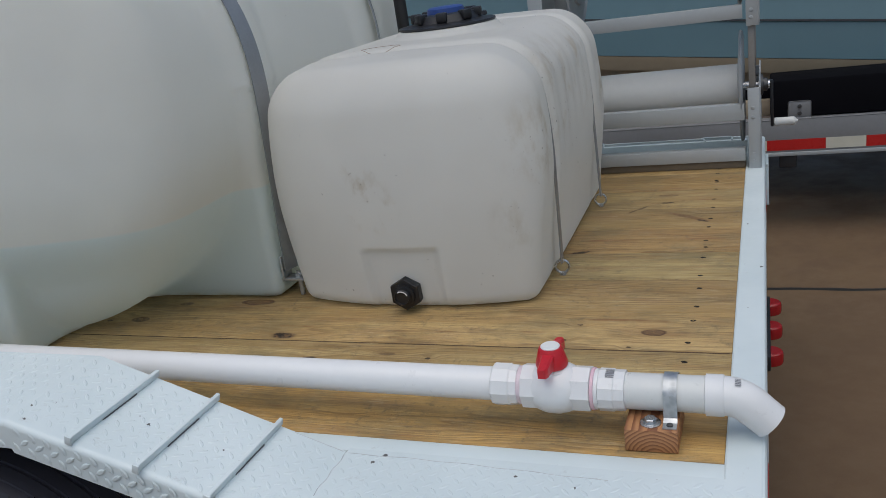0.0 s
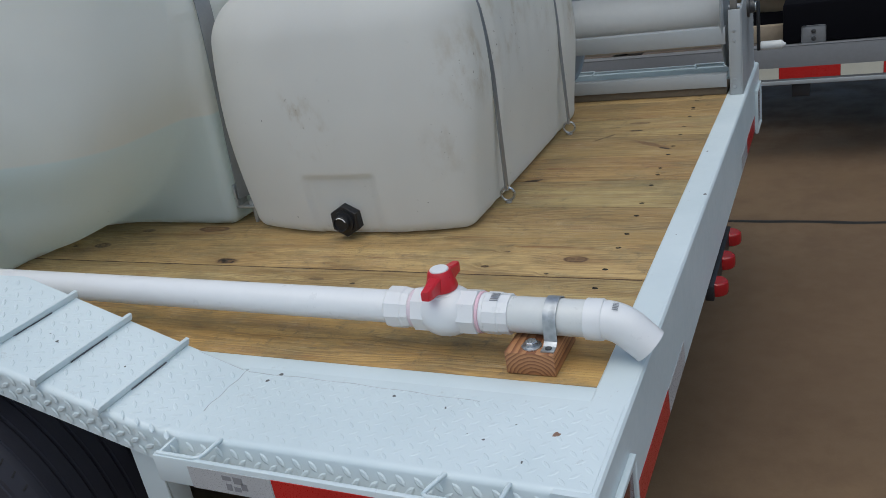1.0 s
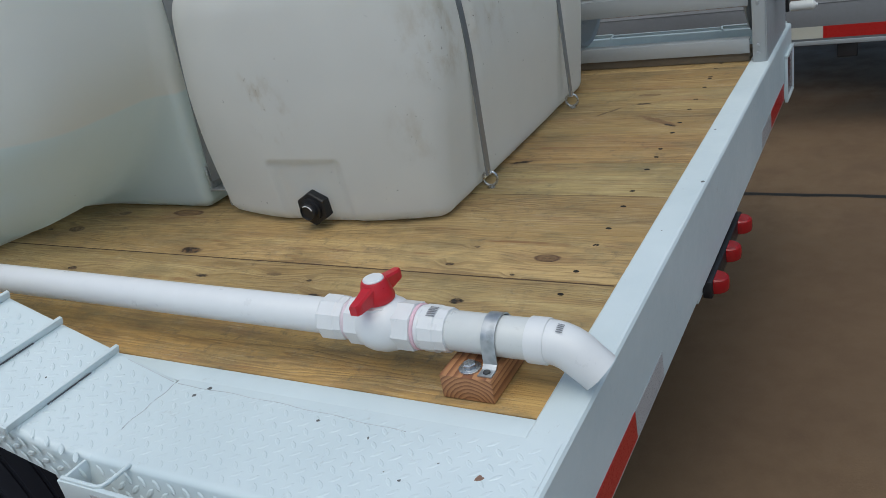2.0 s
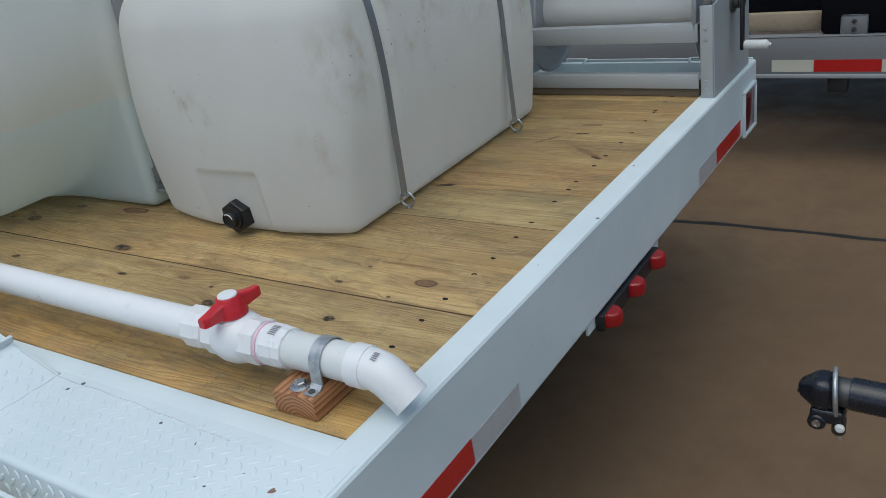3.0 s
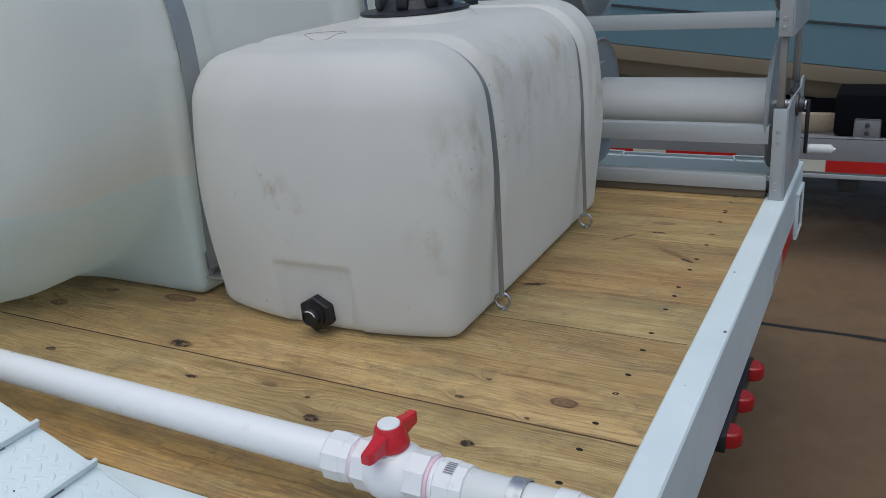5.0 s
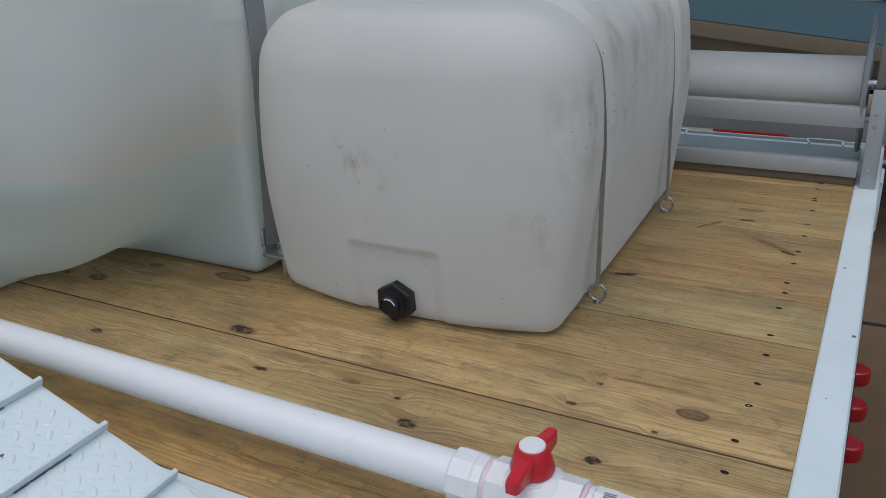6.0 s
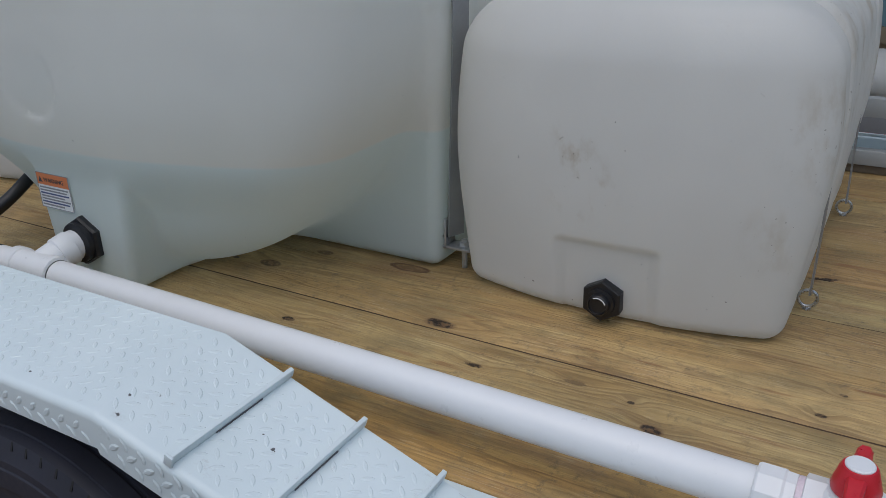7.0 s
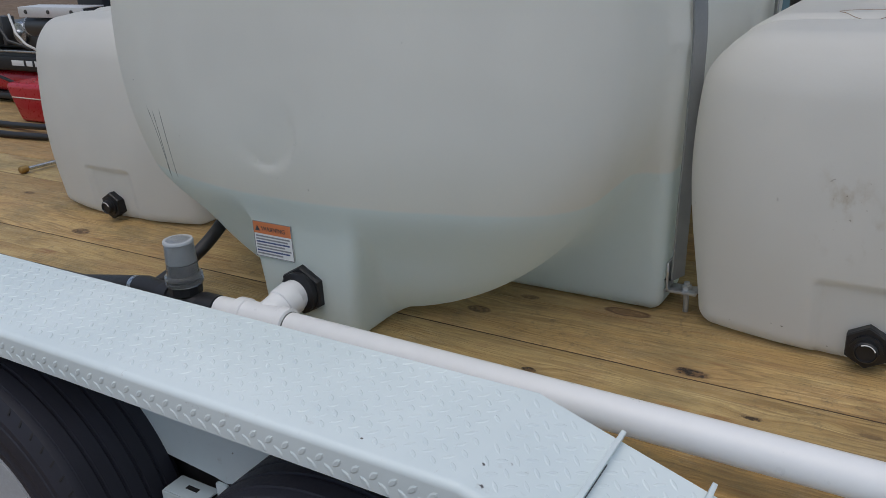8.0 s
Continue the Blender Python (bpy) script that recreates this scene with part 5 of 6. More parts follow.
# strainer, hose and fittings beyond the tee
t = thing("inline_strainer", (-1.90, PY, 0), "clear-cup inline strainer on black fittings", "strainer")
along(-1.835, -1.782, 0.0262, PVC, "nipple", t)
SX = -1.926
part("strainer_body", lathe(bmesh.new(), (-2.000, PY, TZ), (1, 0, 0), [(0, 0.020), (0.002, 0.027), (0.030, 0.027), (0.032, 0.023), (0.046, 0.024), (0.060, 0.030), (0.088, 0.030), (0.102, 0.024), (0.116, 0.022), (0.118, 0.027), (0.160, 0.027), (0.164, 0.020)], 20), BLACK_PLASTIC, t, "black strainer body")
part("collar", lathe(bmesh.new(), (SX, PY, TZ + 0.018), (0, 0, 1), [(0, 0.030), (0.004, 0.034), (0.020, 0.034), (0.022, 0.030)], 12), BLACK_PLASTIC, t, angle=20)
part("ring_nut", lathe(bmesh.new(), (SX, PY, TZ + 0.040), (0, 0, 1), [(0, 0.035), (0.003, 0.0385), (0.008, 0.0385), (0.009, 0.036), (0.013, 0.036), (0.014, 0.0385), (0.019, 0.038), (0.022, 0.032)], 20), CLEAR, t, "clear ring nut")
part("cup", lathe(bmesh.new(), (SX, PY, TZ + 0.062), (0, 0, 1), [(0, 0.0315), (0.020, 0.0312), (0.062, 0.0295), (0.070, 0.0275), (0.073, 0.022), (0.073, 0)], 32), CLEAR, t, "clear cup with a mesh screen")
# Opaque pale ring in place of the highlight on the clear cup.
part("cup_highlight", lathe(bmesh.new(), (SX, PY, TZ + 0.128), (0, 0, 1), [(0, 0.0300), (0.003, 0.0302), (0.006, 0.0288), (0.006, 0.024)], 32), RIM, t, "pale ring painted as the highlight round the cup top")
part("mesh_screen", lathe(bmesh.new(), (SX, PY, TZ + 0.060), (0, 0, 1), [(0, 0.026), (0.024, 0.026), (0.025, 0)], 24), DARK_STEEL, t, "dark residue at the bottom")
part("screen", lathe(bmesh.new(), (SX, PY, TZ + 0.0855), (0, 0, 1), [(0, 0.0255), (0.040, 0.0245), (0.041, 0)], 24), FLANGE, t, "pale steel mesh screen")
t = thing("suction_hose", (-2.2, 0.2, 0), "black rubber suction hose snaking over the deck", "hose")
part("hose", tube(bmesh.new(), [(-1.985, PY, TZ), (-2.05, PY + 0.002, TZ + 0.004), (-2.15, PY + 0.01, TZ - 0.01), (-2.3, PY + 0.02, TZ - 0.04), (-2.6, PY + 0.04, 0.026), (-3.0, PY + 0.05, 0.024)], [0.026, 0.027, 0.022, 0.022, 0.022, 0.022], 18), HOSE, t)
part("clamp", tube(bmesh.new(), [(-2.075, PY + 0.003, TZ + 0.002), (-2.088, PY + 0.004, TZ)], 0.0245, 18), STEEL, t, "steel hose clamp")
pts = []
ctrl = [Vector(p) for p in ((-2.12, 0.16, 0.05), (-2.06, 0.24, 0.11), (-2.06, 0.34, 0.165), (-2.13, 0.46, 0.19), (-2.25, 0.6, 0.13), (-2.4, 0.8, 0.03))]
for i in range(len(ctrl) - 1):
    p0, p1, p2, p3 = ctrl[max(i - 1, 0)], ctrl[i], ctrl[i + 1], ctrl[min(i + 2, len(ctrl) - 1)]
    for s in np.linspace(0, 1, 7)[:-1]:
        pts.append(0.5 * ((2 * p1) + (p2 - p0) * s + (2 * p0 - 5 * p1 + 4 * p2 - p3) * s * s + (3 * p1 - p0 - 3 * p2 + p3) * s ** 3))
t = thing("black_hose", (-2.0, 0.3, 0), "black rubber hose curving up behind the strainer", "hose")
part("hose", tube(bmesh.new(), pts, 0.015, 16), HOSE, t)

# block, bolt and clamp that hold the pipe
t = thing("wood_block", (-0.107, 0.066, 0), "short reddish two-by-four block under the pipe", "wood block")
bm = slab_box(-0.0405, 0.0405, -0.052, 0.060, 0.0005, 0.0385, bevel=0.0015)
part("block", bm, BLOCK, t, local=True)
t = thing("lag_bolt", (-0.109, 0.037, 0.0385), "zinc hex lag bolt with a washer in the block", "bolt")
bm = bmesh.new()
lathe(bm, (0, 0, 0), (0, 0, 1), [(0, 0.0162), (0.002, 0.0162), (0.0025, 0.015), (0.0025, 0)], 28)
hexagon(bm, (0, 0, 0.0025), (0, 0, 1), 0.0102, [(0, 1), (0.006, 1), (0.0075, 0.86), (0.008, 0)])
part("head", bm, STEEL, t, local=True, angle=25)
t = thing("pipe_clamp", (-0.079, PY, 0.0385), "galvanised half-round pipe strap over the pipe", "clamp")
c = (-0.079, PY, axis_z(-0.08))
pts = [(-0.079, 0.020, 0.0402), (-0.079, 0.036, 0.0402), (-0.079, 0.0428, 0.046)] + arc(c, PR + 0.002, 180, 0, 22, ax=(0, 1, 0)) + [(-0.079, 0.109, 0.046), (-0.079, 0.116, 0.0402), (-0.079, 0.130, 0.0402)]
part("band", band(bmesh.new(), pts, (0.021, 0, 0), 0.0022), ZINC, t)
part("screw", lathe(bmesh.new(), (-0.079, 0.029, 0.041), (0, 0, 1), [(0, 0.0055), (0.002, 0.005), (0.003, 0.002), (0.003, 0)], 12), DARK_STEEL, t)


# ---- hose reels ----
RY, RZ = 1.817, 0.234


def hose_reel(base, label):
    t = thing("hose_reel", base, label, "hose reel", "stacked hose reels")
    outline = [(1.632, 0.003), (2.000, 0.003), (2.000, 0.272), (1.997, 0.282), (1.988, 0.288), (1.950, 0.288), (1.940, 0.284), (1.926, 0.264), (1.86, 0.268), (1.70, 0.272), (1.655, 0.262), (1.632, 0.260)]
    for x0, x1, s in ((0.012, 0.050, 1), (-0.655, -0.607, -1)):
        bm = bmesh.new()
        face = x1 - 0.005 if s > 0 else x0
        ends = [[bm.verts.new((x, y, z)) for y, z in outline] for x in (face, face + 0.005)]
        m = len(outline)
        for i in range(m):
            bm.faces.new((ends[0][i], ends[0][(i + 1) % m], ends[1][(i + 1) % m], ends[1][i]))
        bm.faces.new(ends[0])
        bm.faces.new(ends[1])
        box(bm, x0, x1 - 0.003 if s > 0 else x1, 1.627, 1.632, 0.003, 0.260, bevel=0.002)
        box(bm, x0, x1 - 0.003 if s > 0 else x1, 2.000, 2.005, 0.003, 0.270, bevel=0.002)
        plate = part("side_plate", bm, ALU, t, "light grey folded steel side plate", angle=25)
        for z in (0.028, 0.05, 0.168, 0.198):
            part("rivet", lathe(bmesh.new(), ((x0 + x1) / 2 - 0.004, 1.627, z), (0, -1, 0), [(0, 0.006), (0.002, 0.005), (0.003, 0)], 10), FLANGE, plate)
    for y, z0, z1 in ((1.640, 0.026, 0.066), (1.640, 0.158, 0.208)):
        bm = bmesh.new()
        box(bm, -0.607, 0.002, y, y + 0.004, z0, z1, bevel=0.001)
        box(bm, -0.607, 0.002, y + 0.004, y + 0.034, z1 - 0.004, z1, bevel=0.001)
        part("cross_bar", bm, ALU, t, "light grey angle cross bar")
    part("drum", lathe(bmesh.new(), (-0.525, RY, RZ), (1, 0, 0), [(0, 0.074), (0.512, 0.074)], 48), DRUM, t, "cream painted drum")
    for x, s, f in ((-0.525, -1, 1.0), (-0.012, 1, 0.925)):
        part("reel_flange", lathe(bmesh.new(), (x, RY, RZ), (s, 0, 0), [(d, r * f) for d, r in ((-0.010, 0.05), (-0.006, 0.12), (0.0, 0.125), (0.004, 0.182), (-0.002, 0.192), (0.004, 0.198), (0.010, 0.190), (0.008, 0.12), (0.006, 0.05))], 64), FLANGE, t, "grey pressed steel flange")
    part("axle", tube(bmesh.new(), [(-0.66, RY, RZ), (0.085, RY, RZ)], 0.014, 16), STEEL, t)
    part("bearing", lathe(bmesh.new(), (0.050, RY, RZ), (1, 0, 0), [(0, 0.034), (0.006, 0.033), (0.008, 0.022), (0.020, 0.021), (0.022, 0.014)], 24), DARK_STEEL, t, "dark steel axle bearing")
    part("brake_bracket", slab_box(0.030, 0.044, RY - 0.005, RY + 0.12, 0.262, 0.276, bevel=0.003), DARK_STEEL, t, "dark steel brake bracket")
    arm = part("crank_arm", slab_box(0.078, 0.088, RY - 0.034, RY - 0.012, 0.098, 0.252, bevel=0.004), BLACK_PLASTIC, t, "black crank arm")
    part("grip", lathe(bmesh.new(), (0.088, RY - 0.022, 0.112), (1, 0, 0), [(0, 0.011), (0.003, 0.0135), (0.062, 0.0135), (0.066, 0.010), (0.070, 0.005), (0.074, 0.004), (0.074, 0)], 18), DRUM, arm, "cream plastic crank grip")
    return t


t = thing("mounting_board", (-0.30, 1.696, 0), "weathered grey-brown timber packer under the hose reel", "board")
part("board", slab_box(-0.603, 0.0, 1.650, 1.742, 0.0005, 0.0255, bevel=0.003), PINE_GREY, t)
reel = hose_reel((-0.3, 1.81, 0.0), "light grey hose reel with an empty cream drum")
reel_up = copy_thing(reel, Matrix.Translation((-0.3, 1.81, 0.445)))
tagged(reel_up, "light grey hose reel stacked on posts above another")
for x in (0.022, -0.635):
    for y in (1.652, 1.99):
        t = thing("stacking_post", (x, y, 0.27), "dull grey steel post between the stacked reels", "post", "reel stacking posts")
        z0 = 0.272 if y > 1.9 else 0.258
        part("post", slab_box(x - 0.006, x + 0.014, y - 0.010, y + 0.010, z0, 0.447, bevel=0.003), POST, t)

# ---- neighbouring boat trailer ----
bt = thing("boat_trailer", (0, 3.6, GZ), "aluminium-grey boat trailer with red and white tape", "trailer")
RAIL_Y = 3.0
bm = bmesh.new()
box(bm, -3.2, 4.2, RAIL_Y, RAIL_Y + 0.006, -0.310, -0.150, bevel=0.002)
box(bm, -3.2, 4.2, RAIL_Y, RAIL_Y + 0.055, -0.156, -0.148, bevel=0.002)
box(bm, -3.2, 4.2, RAIL_Y - 0.004, RAIL_Y + 0.055, -0.314, -0.306, bevel=0.002)
rail = part("frame_rail", bm, DULL, bt, "dull grey channel frame rail")
part("rail_lip", slab_box(-3.2, 4.2, RAIL_Y - 0.010, RAIL_Y - 0.0045, -0.322, -0.304, bevel=0.002), ALU, rail, "bright lower edge")
for x0, x1, mt, lb in ((-1.02, -0.757, TAPE_RED, "red reflective tape"), (-0.756, -0.606, TAPE_CREAM, "cream reflective tape"), (-0.605, -0.297, TAPE_RED, "red reflective tape")):
    part("tape", slab_box(x0, x1, RAIL_Y - 0.0012, RAIL_Y - 0.0002, -0.285, -0.232), mt, rail, lb)
part("tape", slab_box(-0.101, 0.065, RAIL_Y - 0.0012, RAIL_Y - 0.0002, -0.296, -0.246), TAPE_CREAM, rail, "cream reflective tape")
for k in range(8):
    x = 0.066 + k * 0.42
    part("tape", slab_box(x, x + 0.252, RAIL_Y - 0.0012, RAIL_Y - 0.0002, -0.296, -0.246), TAPE_RED, rail, "red reflective tape")
    part("tape", slab_box(x + 0.253, x + 0.419, RAIL_Y - 0.0012, RAIL_Y - 0.0002, -0.296, -0.246), TAPE_CREAM, rail, "cream reflective tape")
part("rail_block", slab_box(0.118, 0.196, RAIL_Y + 0.005, RAIL_Y + 0.06, -0.385, -0.315, bevel=0.006), CHASSIS, bt, "black bracket under the rail")
part("bunk_board", slab_box(-1.6, 0.09, RAIL_Y + 0.10, RAIL_Y + 0.14, -0.148, -0.072, bevel=0.004), LUMBER, bt, "pale timber bunk board")
part("bunk_carpet", slab_box(-2.2, 2.6, RAIL_Y + 0.36, RAIL_Y + 0.46, -0.19, -0.06, bevel=0.02), FELT, bt, "black carpeted bunk")
part("trailer_fender", slab_box(0.082, 1.62, RAIL_Y + 0.02, RAIL_Y + 0.26, -0.145, 0.030, bevel=0.014), FELT, bt, "black plastic trailer fender")
pl = part("mount_plate", slab_box(0.158, 0.258, RAIL_Y + 0.012, RAIL_Y + 0.018, -0.148, -0.070, bevel=0.008), DULL, bt, "grey mounting plate with two bolts")
for z in (-0.095, -0.128):
    part("bolt", lathe(bmesh.new(), (0.208, RAIL_Y + 0.012, z), (0, -1, 0), [(0, 0.010), (0.005, 0.009), (0.007, 0)], 10), DARK_STEEL, pl)
for x in (1.05,):
    part("wheel", lathe(bmesh.new(), (x, 3.16, GZ + 0.31), (0, -1, 0), [(-0.1, 0.31), (0.08, 0.31), (0.1, 0.28), (0.1, 0.18), (0.06, 0.16), (0.05, 0)], 40), RUBBER, bt, "black trailer wheel")
part("far_rail", slab_box(-3.2, 4.2, 4.5, 4.55, -0.310, -0.150, bevel=0.004), ALU, bt)
for x in (-2.4, -0.8, 2.4):
    part("cross_beam", slab_box(x, x + 0.08, 3.05, 4.5, -0.31, -0.23, bevel=0.004), ALU, bt)
for x in (-2.9, 3.9):
    part("stand", slab_box(x - 0.04, x + 0.04, 3.0, 3.08, GZ, -0.314, bevel=0.004), ALU, bt)

boat = thing("motor_boat", (0.5, 4.0, 0), "pale blue fibreglass boat with a tan bottom", "boat")


def hull(rows, x0=-3.0, x1=4.0, n=28):
    bm = bmesh.new()
    prev = None
    for i in range(n + 1):
        x = x0 + (x1 - x0) * i / n
        lift = 0.104 - 0.111 * x + 0.012 * max(0, -x - 0.5) ** 2
        ring = [bm.verts.new((x, y, z + lift)) for y, z in rows]
        if prev:
            for a in range(len(rows) - 1):
                bm.faces.new((prev[a], prev[a + 1], ring[a + 1], ring[a]))
        prev = ring
    return bm


part("hull_side", hull([(3.16, 1.15), (3.17, 1.12), (3.235, 0.60), (3.282, 0.186), (3.280, 0.178), (3.287, 0.174), (3.300, 0.0), (3.302, -0.002), (3.34, -0.002)]), HULL_BLUE, boat, "pale blue glossy hull side")
part("hull_bottom", hull([(3.298, -0.003), (3.303, -0.030), (3.318, -0.075), (3.322, -0.080), (3.340, -0.082), (3.352, -0.105), (3.385, -0.160), (3.390, -0.166), (3.43, -0.168), (3.52, -0.20), (4.2, -0.36), (5.1, 0.0), (5.24, 1.15)]), HULL_TAN, boat, "tan hull bottom with spray rails", angle=20)
part("hull_stripe", hull([(3.2795, 0.187), (3.2795, 0.178)]), INK, boat, "thin dark line along the hull")
part("deck", slab_box(-3.0, 4.0, 3.17, 5.24, 1.20, 1.24), HULL_TAN, boat)

# coupler of a trailer parked behind
CY, CZ = 0.775, -0.309
cp = thing("trailer_coupler", (0.6, CY, GZ), "black painted trailer coupler with a steel ring", "coupler")
part("tongue", tube(bmesh.new(), [(0.543, CY, CZ), (0.545, CY, CZ), (3.0, CY - 0.10, CZ)], [0.029, 0.032, 0.032], 24), COUPLER, cp, "glossy black tube tongue")
part("sleeve", tube(bmesh.new(), [(0.518, CY, CZ), (0.524, CY, CZ), (0.5440, CY, CZ)], [0.026, 0.029, 0.0285], 20), DARK_STEEL, cp, "rusty sleeve")


def hood(u, v, w):
    """The ball housing: a wedge with a blunt low nose, a domed top and flattened flanks."""
    x = 0.452 + 0.075 * (u + 1) / 2
    rise = step(-1.1, 0.05, u) * (1 - 0.42 * step(0.25, 1.0, u)) - 0.25 * step(-0.90, -1.0, u)
    m = max(abs(v), abs(w), 1e-6)
    n = 3.4
    r = m / max((abs(v) ** n + abs(w) ** n) ** (1 / n), 1e-6)
    top, low, half = 0.010 + 0.020 * rise, 0.020 + 0.018 * rise, 0.014 + 0.019 * rise
    return x, CY + v * r * half, CZ + w * r * (top if w > 0 else low) + 0.001


socket = part("socket", shell(14, 10, 10, hood), COUPLER, cp, "black ball socket housing", angle=50)
part("nose_slot", slab_box(0.4505, 0.4525, CY - 0.010, CY + 0.010, CZ - 0.012, CZ - 0.006), DARK_STEEL, socket)
bm = slab_box(0.476, 0.538, CY - 0.028, CY + 0.028, CZ - 0.064, CZ - 0.032, bevel=0.008, seg=3)
lathe(bm, (0.490, CY - 0.031, CZ - 0.062), (0, 1, 0), [(0, 0.014), (0.003, 0.017), (0.059, 0.017), (0.062, 0.014)], 20)
latch = part("latch", bm, COUPLER, cp, "black latch under the socket")
part("bolt", lathe(bmesh.new(), (0.490, CY - 0.031, CZ - 0.062), (0, -1, 0), [(0, 0.0085), (0.003, 0.0080), (0.003, 0.005), (0.001, 0.004), (0.001, 0)], 14), STEEL, latch, "bright bolt head")
part("pin_block", lathe(bmesh.new(), (0.527, CY - 0.006, CZ - 0.092), (0, 0, 1), [(0, 0.011), (0.003, 0.013), (0.036, 0.013), (0.038, 0.011)], 16), DARK_STEEL, latch, "dark steel pin block")
part("bolt", lathe(bmesh.new(), (0.532, CY - 0.029, CZ - 0.063), (0, -1, 0), [(0, 0.009), (0.004, 0.009), (0.007, 0.006), (0.007, 0)], 14), PAPER, latch, "white-painted bolt head")
part("hanging_pin", tube(bmesh.new(), [(0.528, CY - 0.006, CZ - 0.091), (0.530, CY - 0.006, CZ - 0.108)], [0.007, 0.005], 12), MARK, cp, "rusty pin end hanging under the latch")
ring = [(0.518 - 0.005 * math.cos(a) - 0.003 * math.sin(a), CY + 0.041 * math.cos(a), CZ - 0.003 + 0.045 * math.sin(a)) for a in np.linspace(0, 2 * math.pi, 31)]
part("ring", tube(bmesh.new(), ring, 0.0048, 10, cap=False), ZINC, cp, "galvanised steel safety ring")
part("cross_beam", slab_box(2.9, 3.0, 0.1, 1.2, -0.34, -0.26, bevel=0.006), CHASSIS, cp)
part("axle_stand", slab_box(2.92, 2.98, 0.62, 0.68, GZ, -0.34, bevel=0.006), CHASSIS, cp)

# ---- engine-driven washer and small things at the front of the deck ----
WX, WY = -4.45, 1.55
ws = thing("pressure_washer", (WX - 0.3, WY + 0.2, 0), "red and black petrol pressure washer with a steel muffler", "pressure washer")
part("base_frame", slab_box(WX - 0.9, WX + 0.06, WY + 0.02, WY + 0.55, 0.02, 0.055, bevel=0.012), CHASSIS, ws)
for x in (WX - 0.85, WX):
    for y in (WY + 0.06, WY + 0.50):
        part("foot", slab_box(x - 0.02, x + 0.02, y - 0.02, y + 0.02, 0.0, 0.02), RUBBER, ws)
part("shroud", slab_box(WX - 0.80, WX + 0.02, WY + 0.03, WY + 0.45, 0.056, 0.168, bevel=0.04, seg=3), RED_PAINT, ws, "red engine shroud")
part("engine_block", slab_box(WX - 0.75, WX + 0.04, WY + 0.02, WY + 0.40, 0.170, 0.275, bevel=0.02), BLACK_PLASTIC, ws)
part("name_panel", slab_box(WX - 0.80, WX + 0.03, WY + 0.003, WY + 0.018, 0.185, 0.250, bevel=0.004), BLACK_PLASTIC, ws, "black panel with white lettering bars")
for x0, x1 in ((-0.30, -0.20), (-0.18, -0.13), (-0.11, -0.065)):
    part("letter_bar", slab_box(WX + x0, WX + x1, WY, WY + 0.0028, 0.205, 0.232, bevel=0.001), PAPER, ws)
part("trim_strip", slab_box(WX - 0.80, WX + 0.03, WY - 0.004, WY + 0.002, 0.272, 0.282, bevel=0.002), STEEL, ws, "thin bright trim strip")
part("engine_top", slab_box(WX - 0.60, WX - 0.02, WY + 0.06, WY + 0.36, 0.276, 0.40, bevel=0.03), DARK_STEEL, ws)
part("flywheel", lathe(bmesh.new(), (WX - 0.24, WY + 0.06, 0.36), (0, -1, 0), [(0, 0.055), (0.02, 0.052), (0.024, 0.02), (0.04, 0.018), (0.04, 0)], 20), STEEL, ws, "dull steel flywheel hub")
part("muffler", tube(bmesh.new(), [(WX - 0.06, WY, 0.405), (WX + 0.42, WY + 0.02, 0.410)], 0.048, 24), DARK_STEEL, ws, "bright steel muffler")
part("muffler_end", lathe(bmesh.new(), (WX - 0.058, WY, 0.405), (-1, -0.35, 0), [(0, 0.049), (0.012, 0.047), (0.016, 0.036), (0.010, 0.030), (0.010, 0.012), (0.018, 0.010), (0.018, 0)], 28), RIM, ws, "dull end cap")
bm = slab_box(WX - 0.06, WX + 0.42, WY - 0.050, WY + 0.06, 0.492, 0.498, bevel=0.002)
box(bm, WX - 0.06, WX + 0.42, WY - 0.056, WY - 0.050, 0.450, 0.498, bevel=0.002)
part("muffler_guard", bm, GUARD, ws, "bright steel heat guard")
for k in range(3):
    part("guard_bolt", lathe(bmesh.new(), (WX + 0.00 + k * 0.17, WY - 0.056, 0.476), (0, -1, 0), [(0, 0.010), (0.005, 0.009), (0.005, 0)], 10), DARK_STEEL, ws)
for k in range(5):
    part("cooling_fin", slab_box(WX - 0.60 + k * 0.06, WX - 0.575 + k * 0.06, WY + 0.02, WY + 0.09, 0.30, 0.44, bevel=0.004), DARK_STEEL, ws)
for a, b in (((-0.35, -0.01, 0.44), (-0.10, 0.0, 0.29)), ((-0.45, -0.02, 0.16), (-0.02, -0.01, 0.15))):
    mid = ((a[0] + b[0]) / 2, -0.04, (a[2] + b[2]) / 2 - 0.03)
    part("fuel_line", tube(bmesh.new(), [(WX + x, WY + y, z) for x, y, z in (a, mid, b)], 0.008, 8), HOSE, ws)
part("spark_lead", tube(bmesh.new(), [(WX - 0.20, WY - 0.02, 0.46), (WX - 0.16, WY - 0.03, 0.37), (WX - 0.10, WY - 0.03, 0.32), (WX - 0.07, WY, 0.29)], 0.006, 8), PAPER, ws, "pale ignition lead")
bc = thing("black_case", (-4.25, 1.76, 0), "tall black equipment case standing behind the washer", "case")
part("body", slab_box(-4.345, -4.155, 1.70, 1.81, 0.0, 0.60, bevel=0.010), BLACK_PLASTIC, bc)
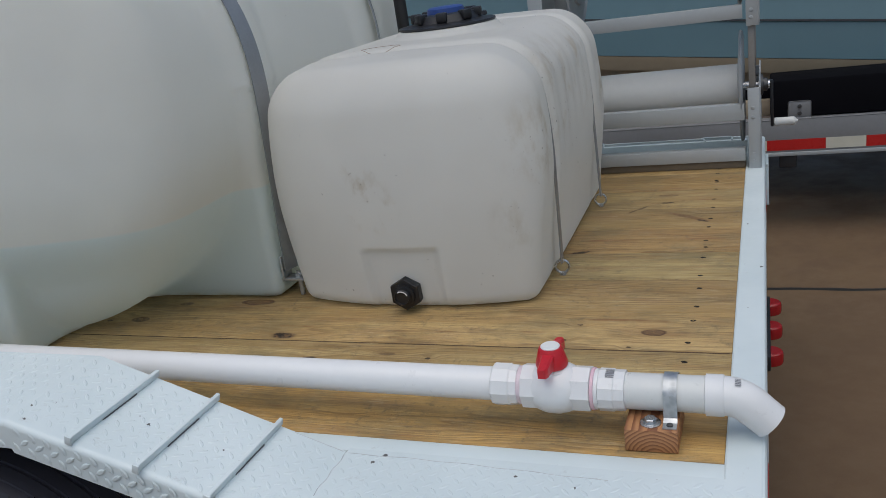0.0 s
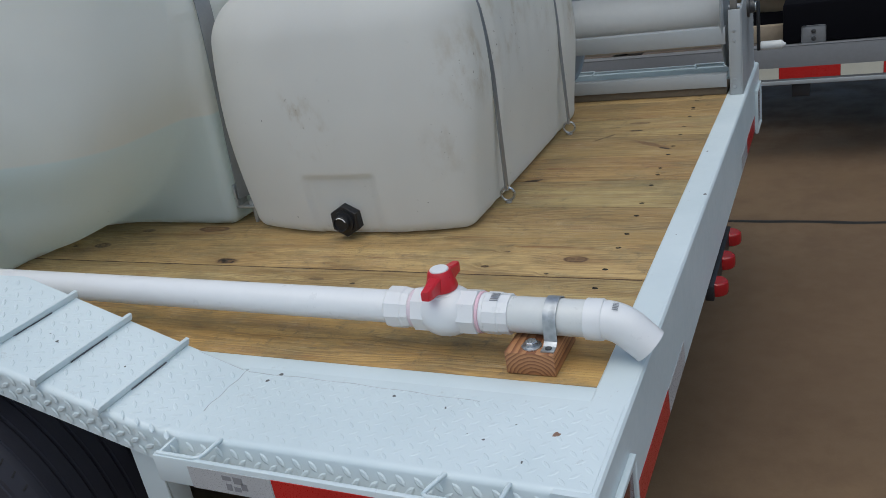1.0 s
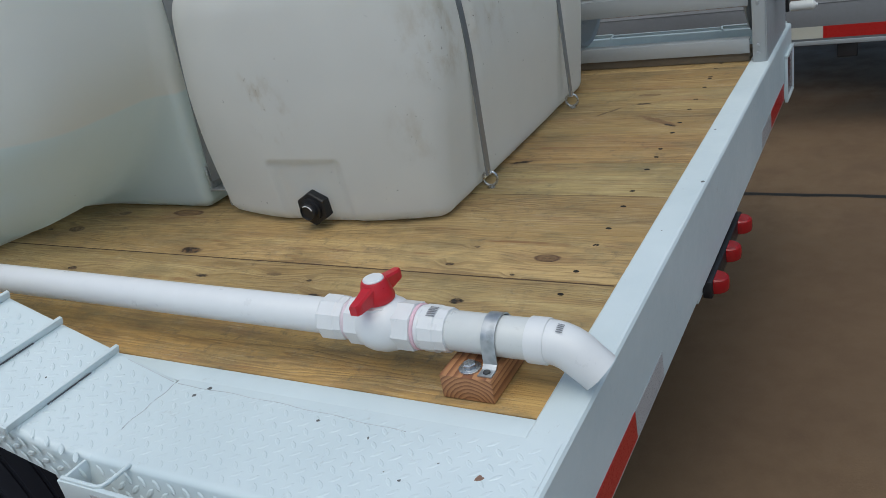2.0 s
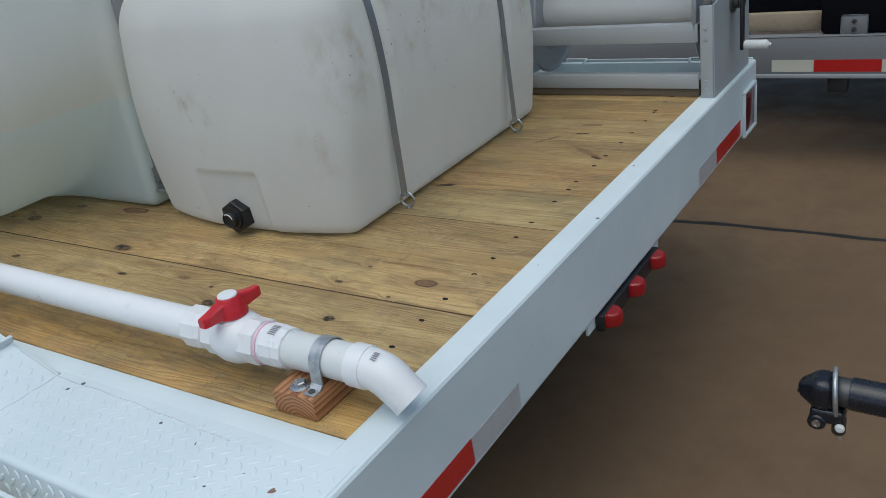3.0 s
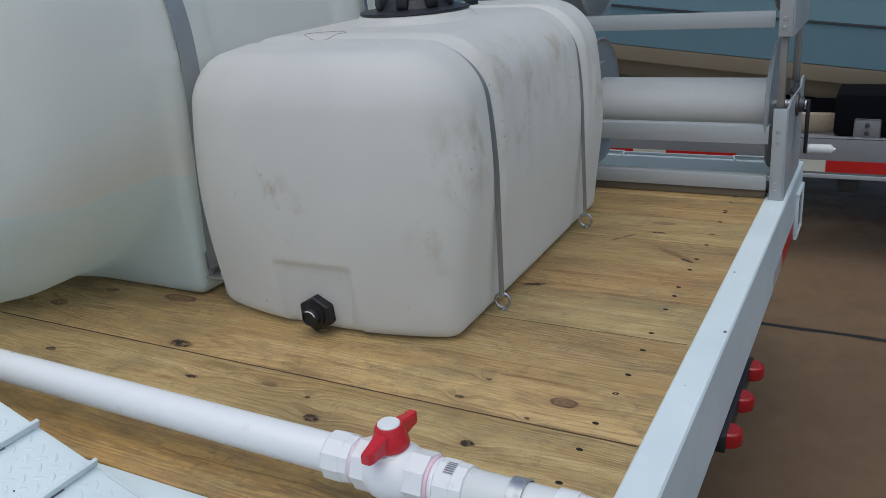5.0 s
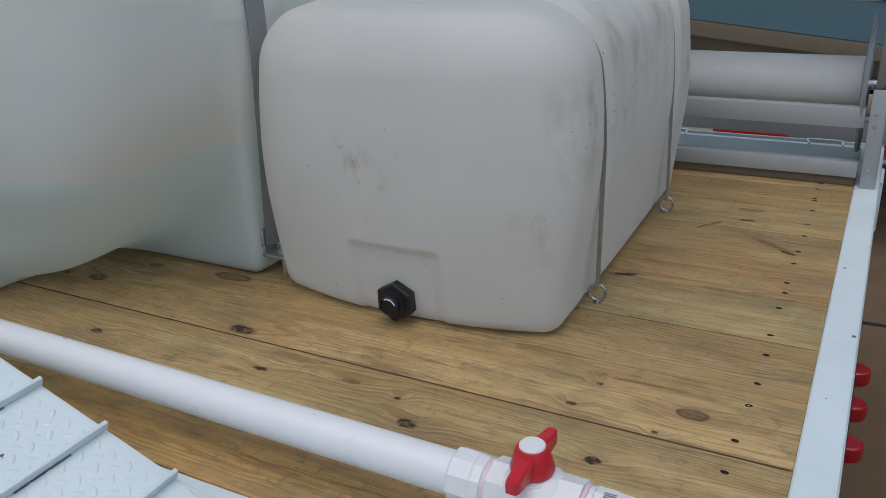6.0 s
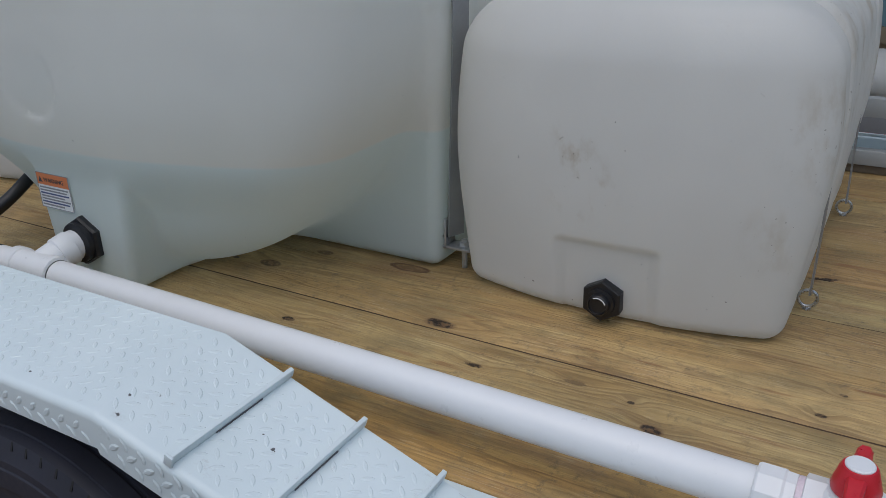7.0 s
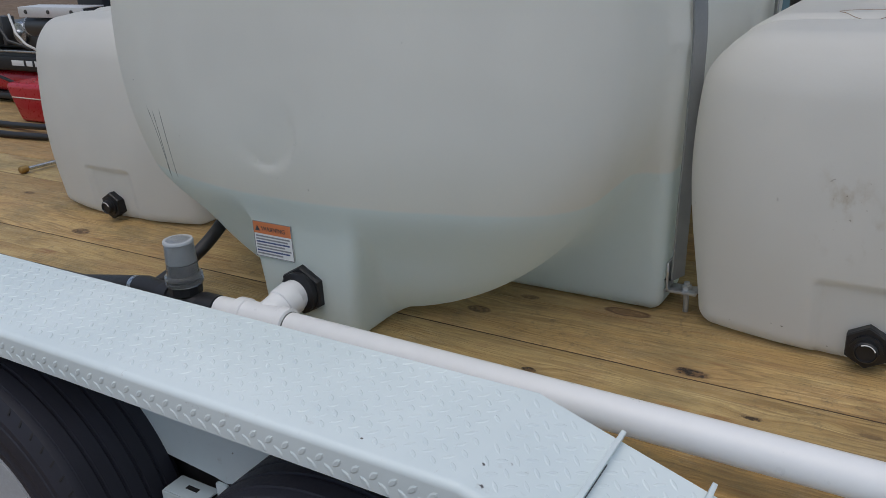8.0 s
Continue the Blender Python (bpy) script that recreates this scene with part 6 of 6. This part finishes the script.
part("lid", slab_box(-4.350, -4.150, 1.695, 1.815, 0.6005, 0.64, bevel=0.010), BLACK_PLASTIC, bc)
gc = thing("fuel_can", (-4.20, 1.40, 0), "red plastic fuel can standing on the deck", "fuel can")
bm = slab_box(-4.44, -4.00, 1.30, 1.46, 0.0, 0.178, bevel=0.022, seg=3)
for v in bm.verts:
    v.co.x = -4.20 + (v.co.x + 4.20) * (0.72 + 0.28 * step(0.0, 0.16, v.co.z))
part("body", bm, RED_PAINT, gc)
part("rib", slab_box(-4.40, -4.03, 1.2965, 1.301, 0.112, 0.117, bevel=0.0015), TAPE_CREAM, gc, "pale moulded line")
part("cap", lathe(bmesh.new(), (-4.12, 1.41, 0.164), (0, 0, 1), [(0, 0.026), (0.024, 0.024), (0.028, 0)], 18), BLACK_PLASTIC, gc)
part("handle", tube(bmesh.new(), [(-4.34, 1.41, 0.160), (-4.32, 1.41, 0.195), (-4.22, 1.41, 0.20), (-4.19, 1.41, 0.160)], 0.012, 10), RED_PAINT, gc)
t = thing("pressure_hose", (-4.0, 1.15, 0), "black pressure hose looped on the deck", "hose")
part("hose", tube(bmesh.new(), [(-4.9, 1.04, 0.016), (-4.40, 1.06, 0.016), (-4.09, 1.068, 0.016), (-3.78, 1.107, 0.016), (-3.4, 1.12, 0.016)], 0.014, 12), HOSE, t)
part("hose", tube(bmesh.new(), [(-4.9, 1.20, 0.016), (-4.27, 1.187, 0.018), (-4.05, 1.17, 0.030), (-3.85, 1.165, 0.040), (-3.4, 1.19, 0.016)], 0.014, 12), HOSE, t)
t = thing("spray_wand", (-3.45, 0.8, 0), "brass-tipped steel spray wand lying on the deck", "wand")
part("lance", tube(bmesh.new(), [(-3.49, 0.742, 0.014), (-3.44, 1.25, 0.012)], 0.007, 12), STEEL, t)
part("nozzle", lathe(bmesh.new(), (-3.494, 0.715, 0.015), (0.05, 0.9, 0), [(0, 0.008), (0.004, 0.014), (0.028, 0.014), (0.034, 0.009)], 14), plain("brass", (0.40, 0.26, 0.10), 0.4, 0.9), t, "dark brass nozzle")
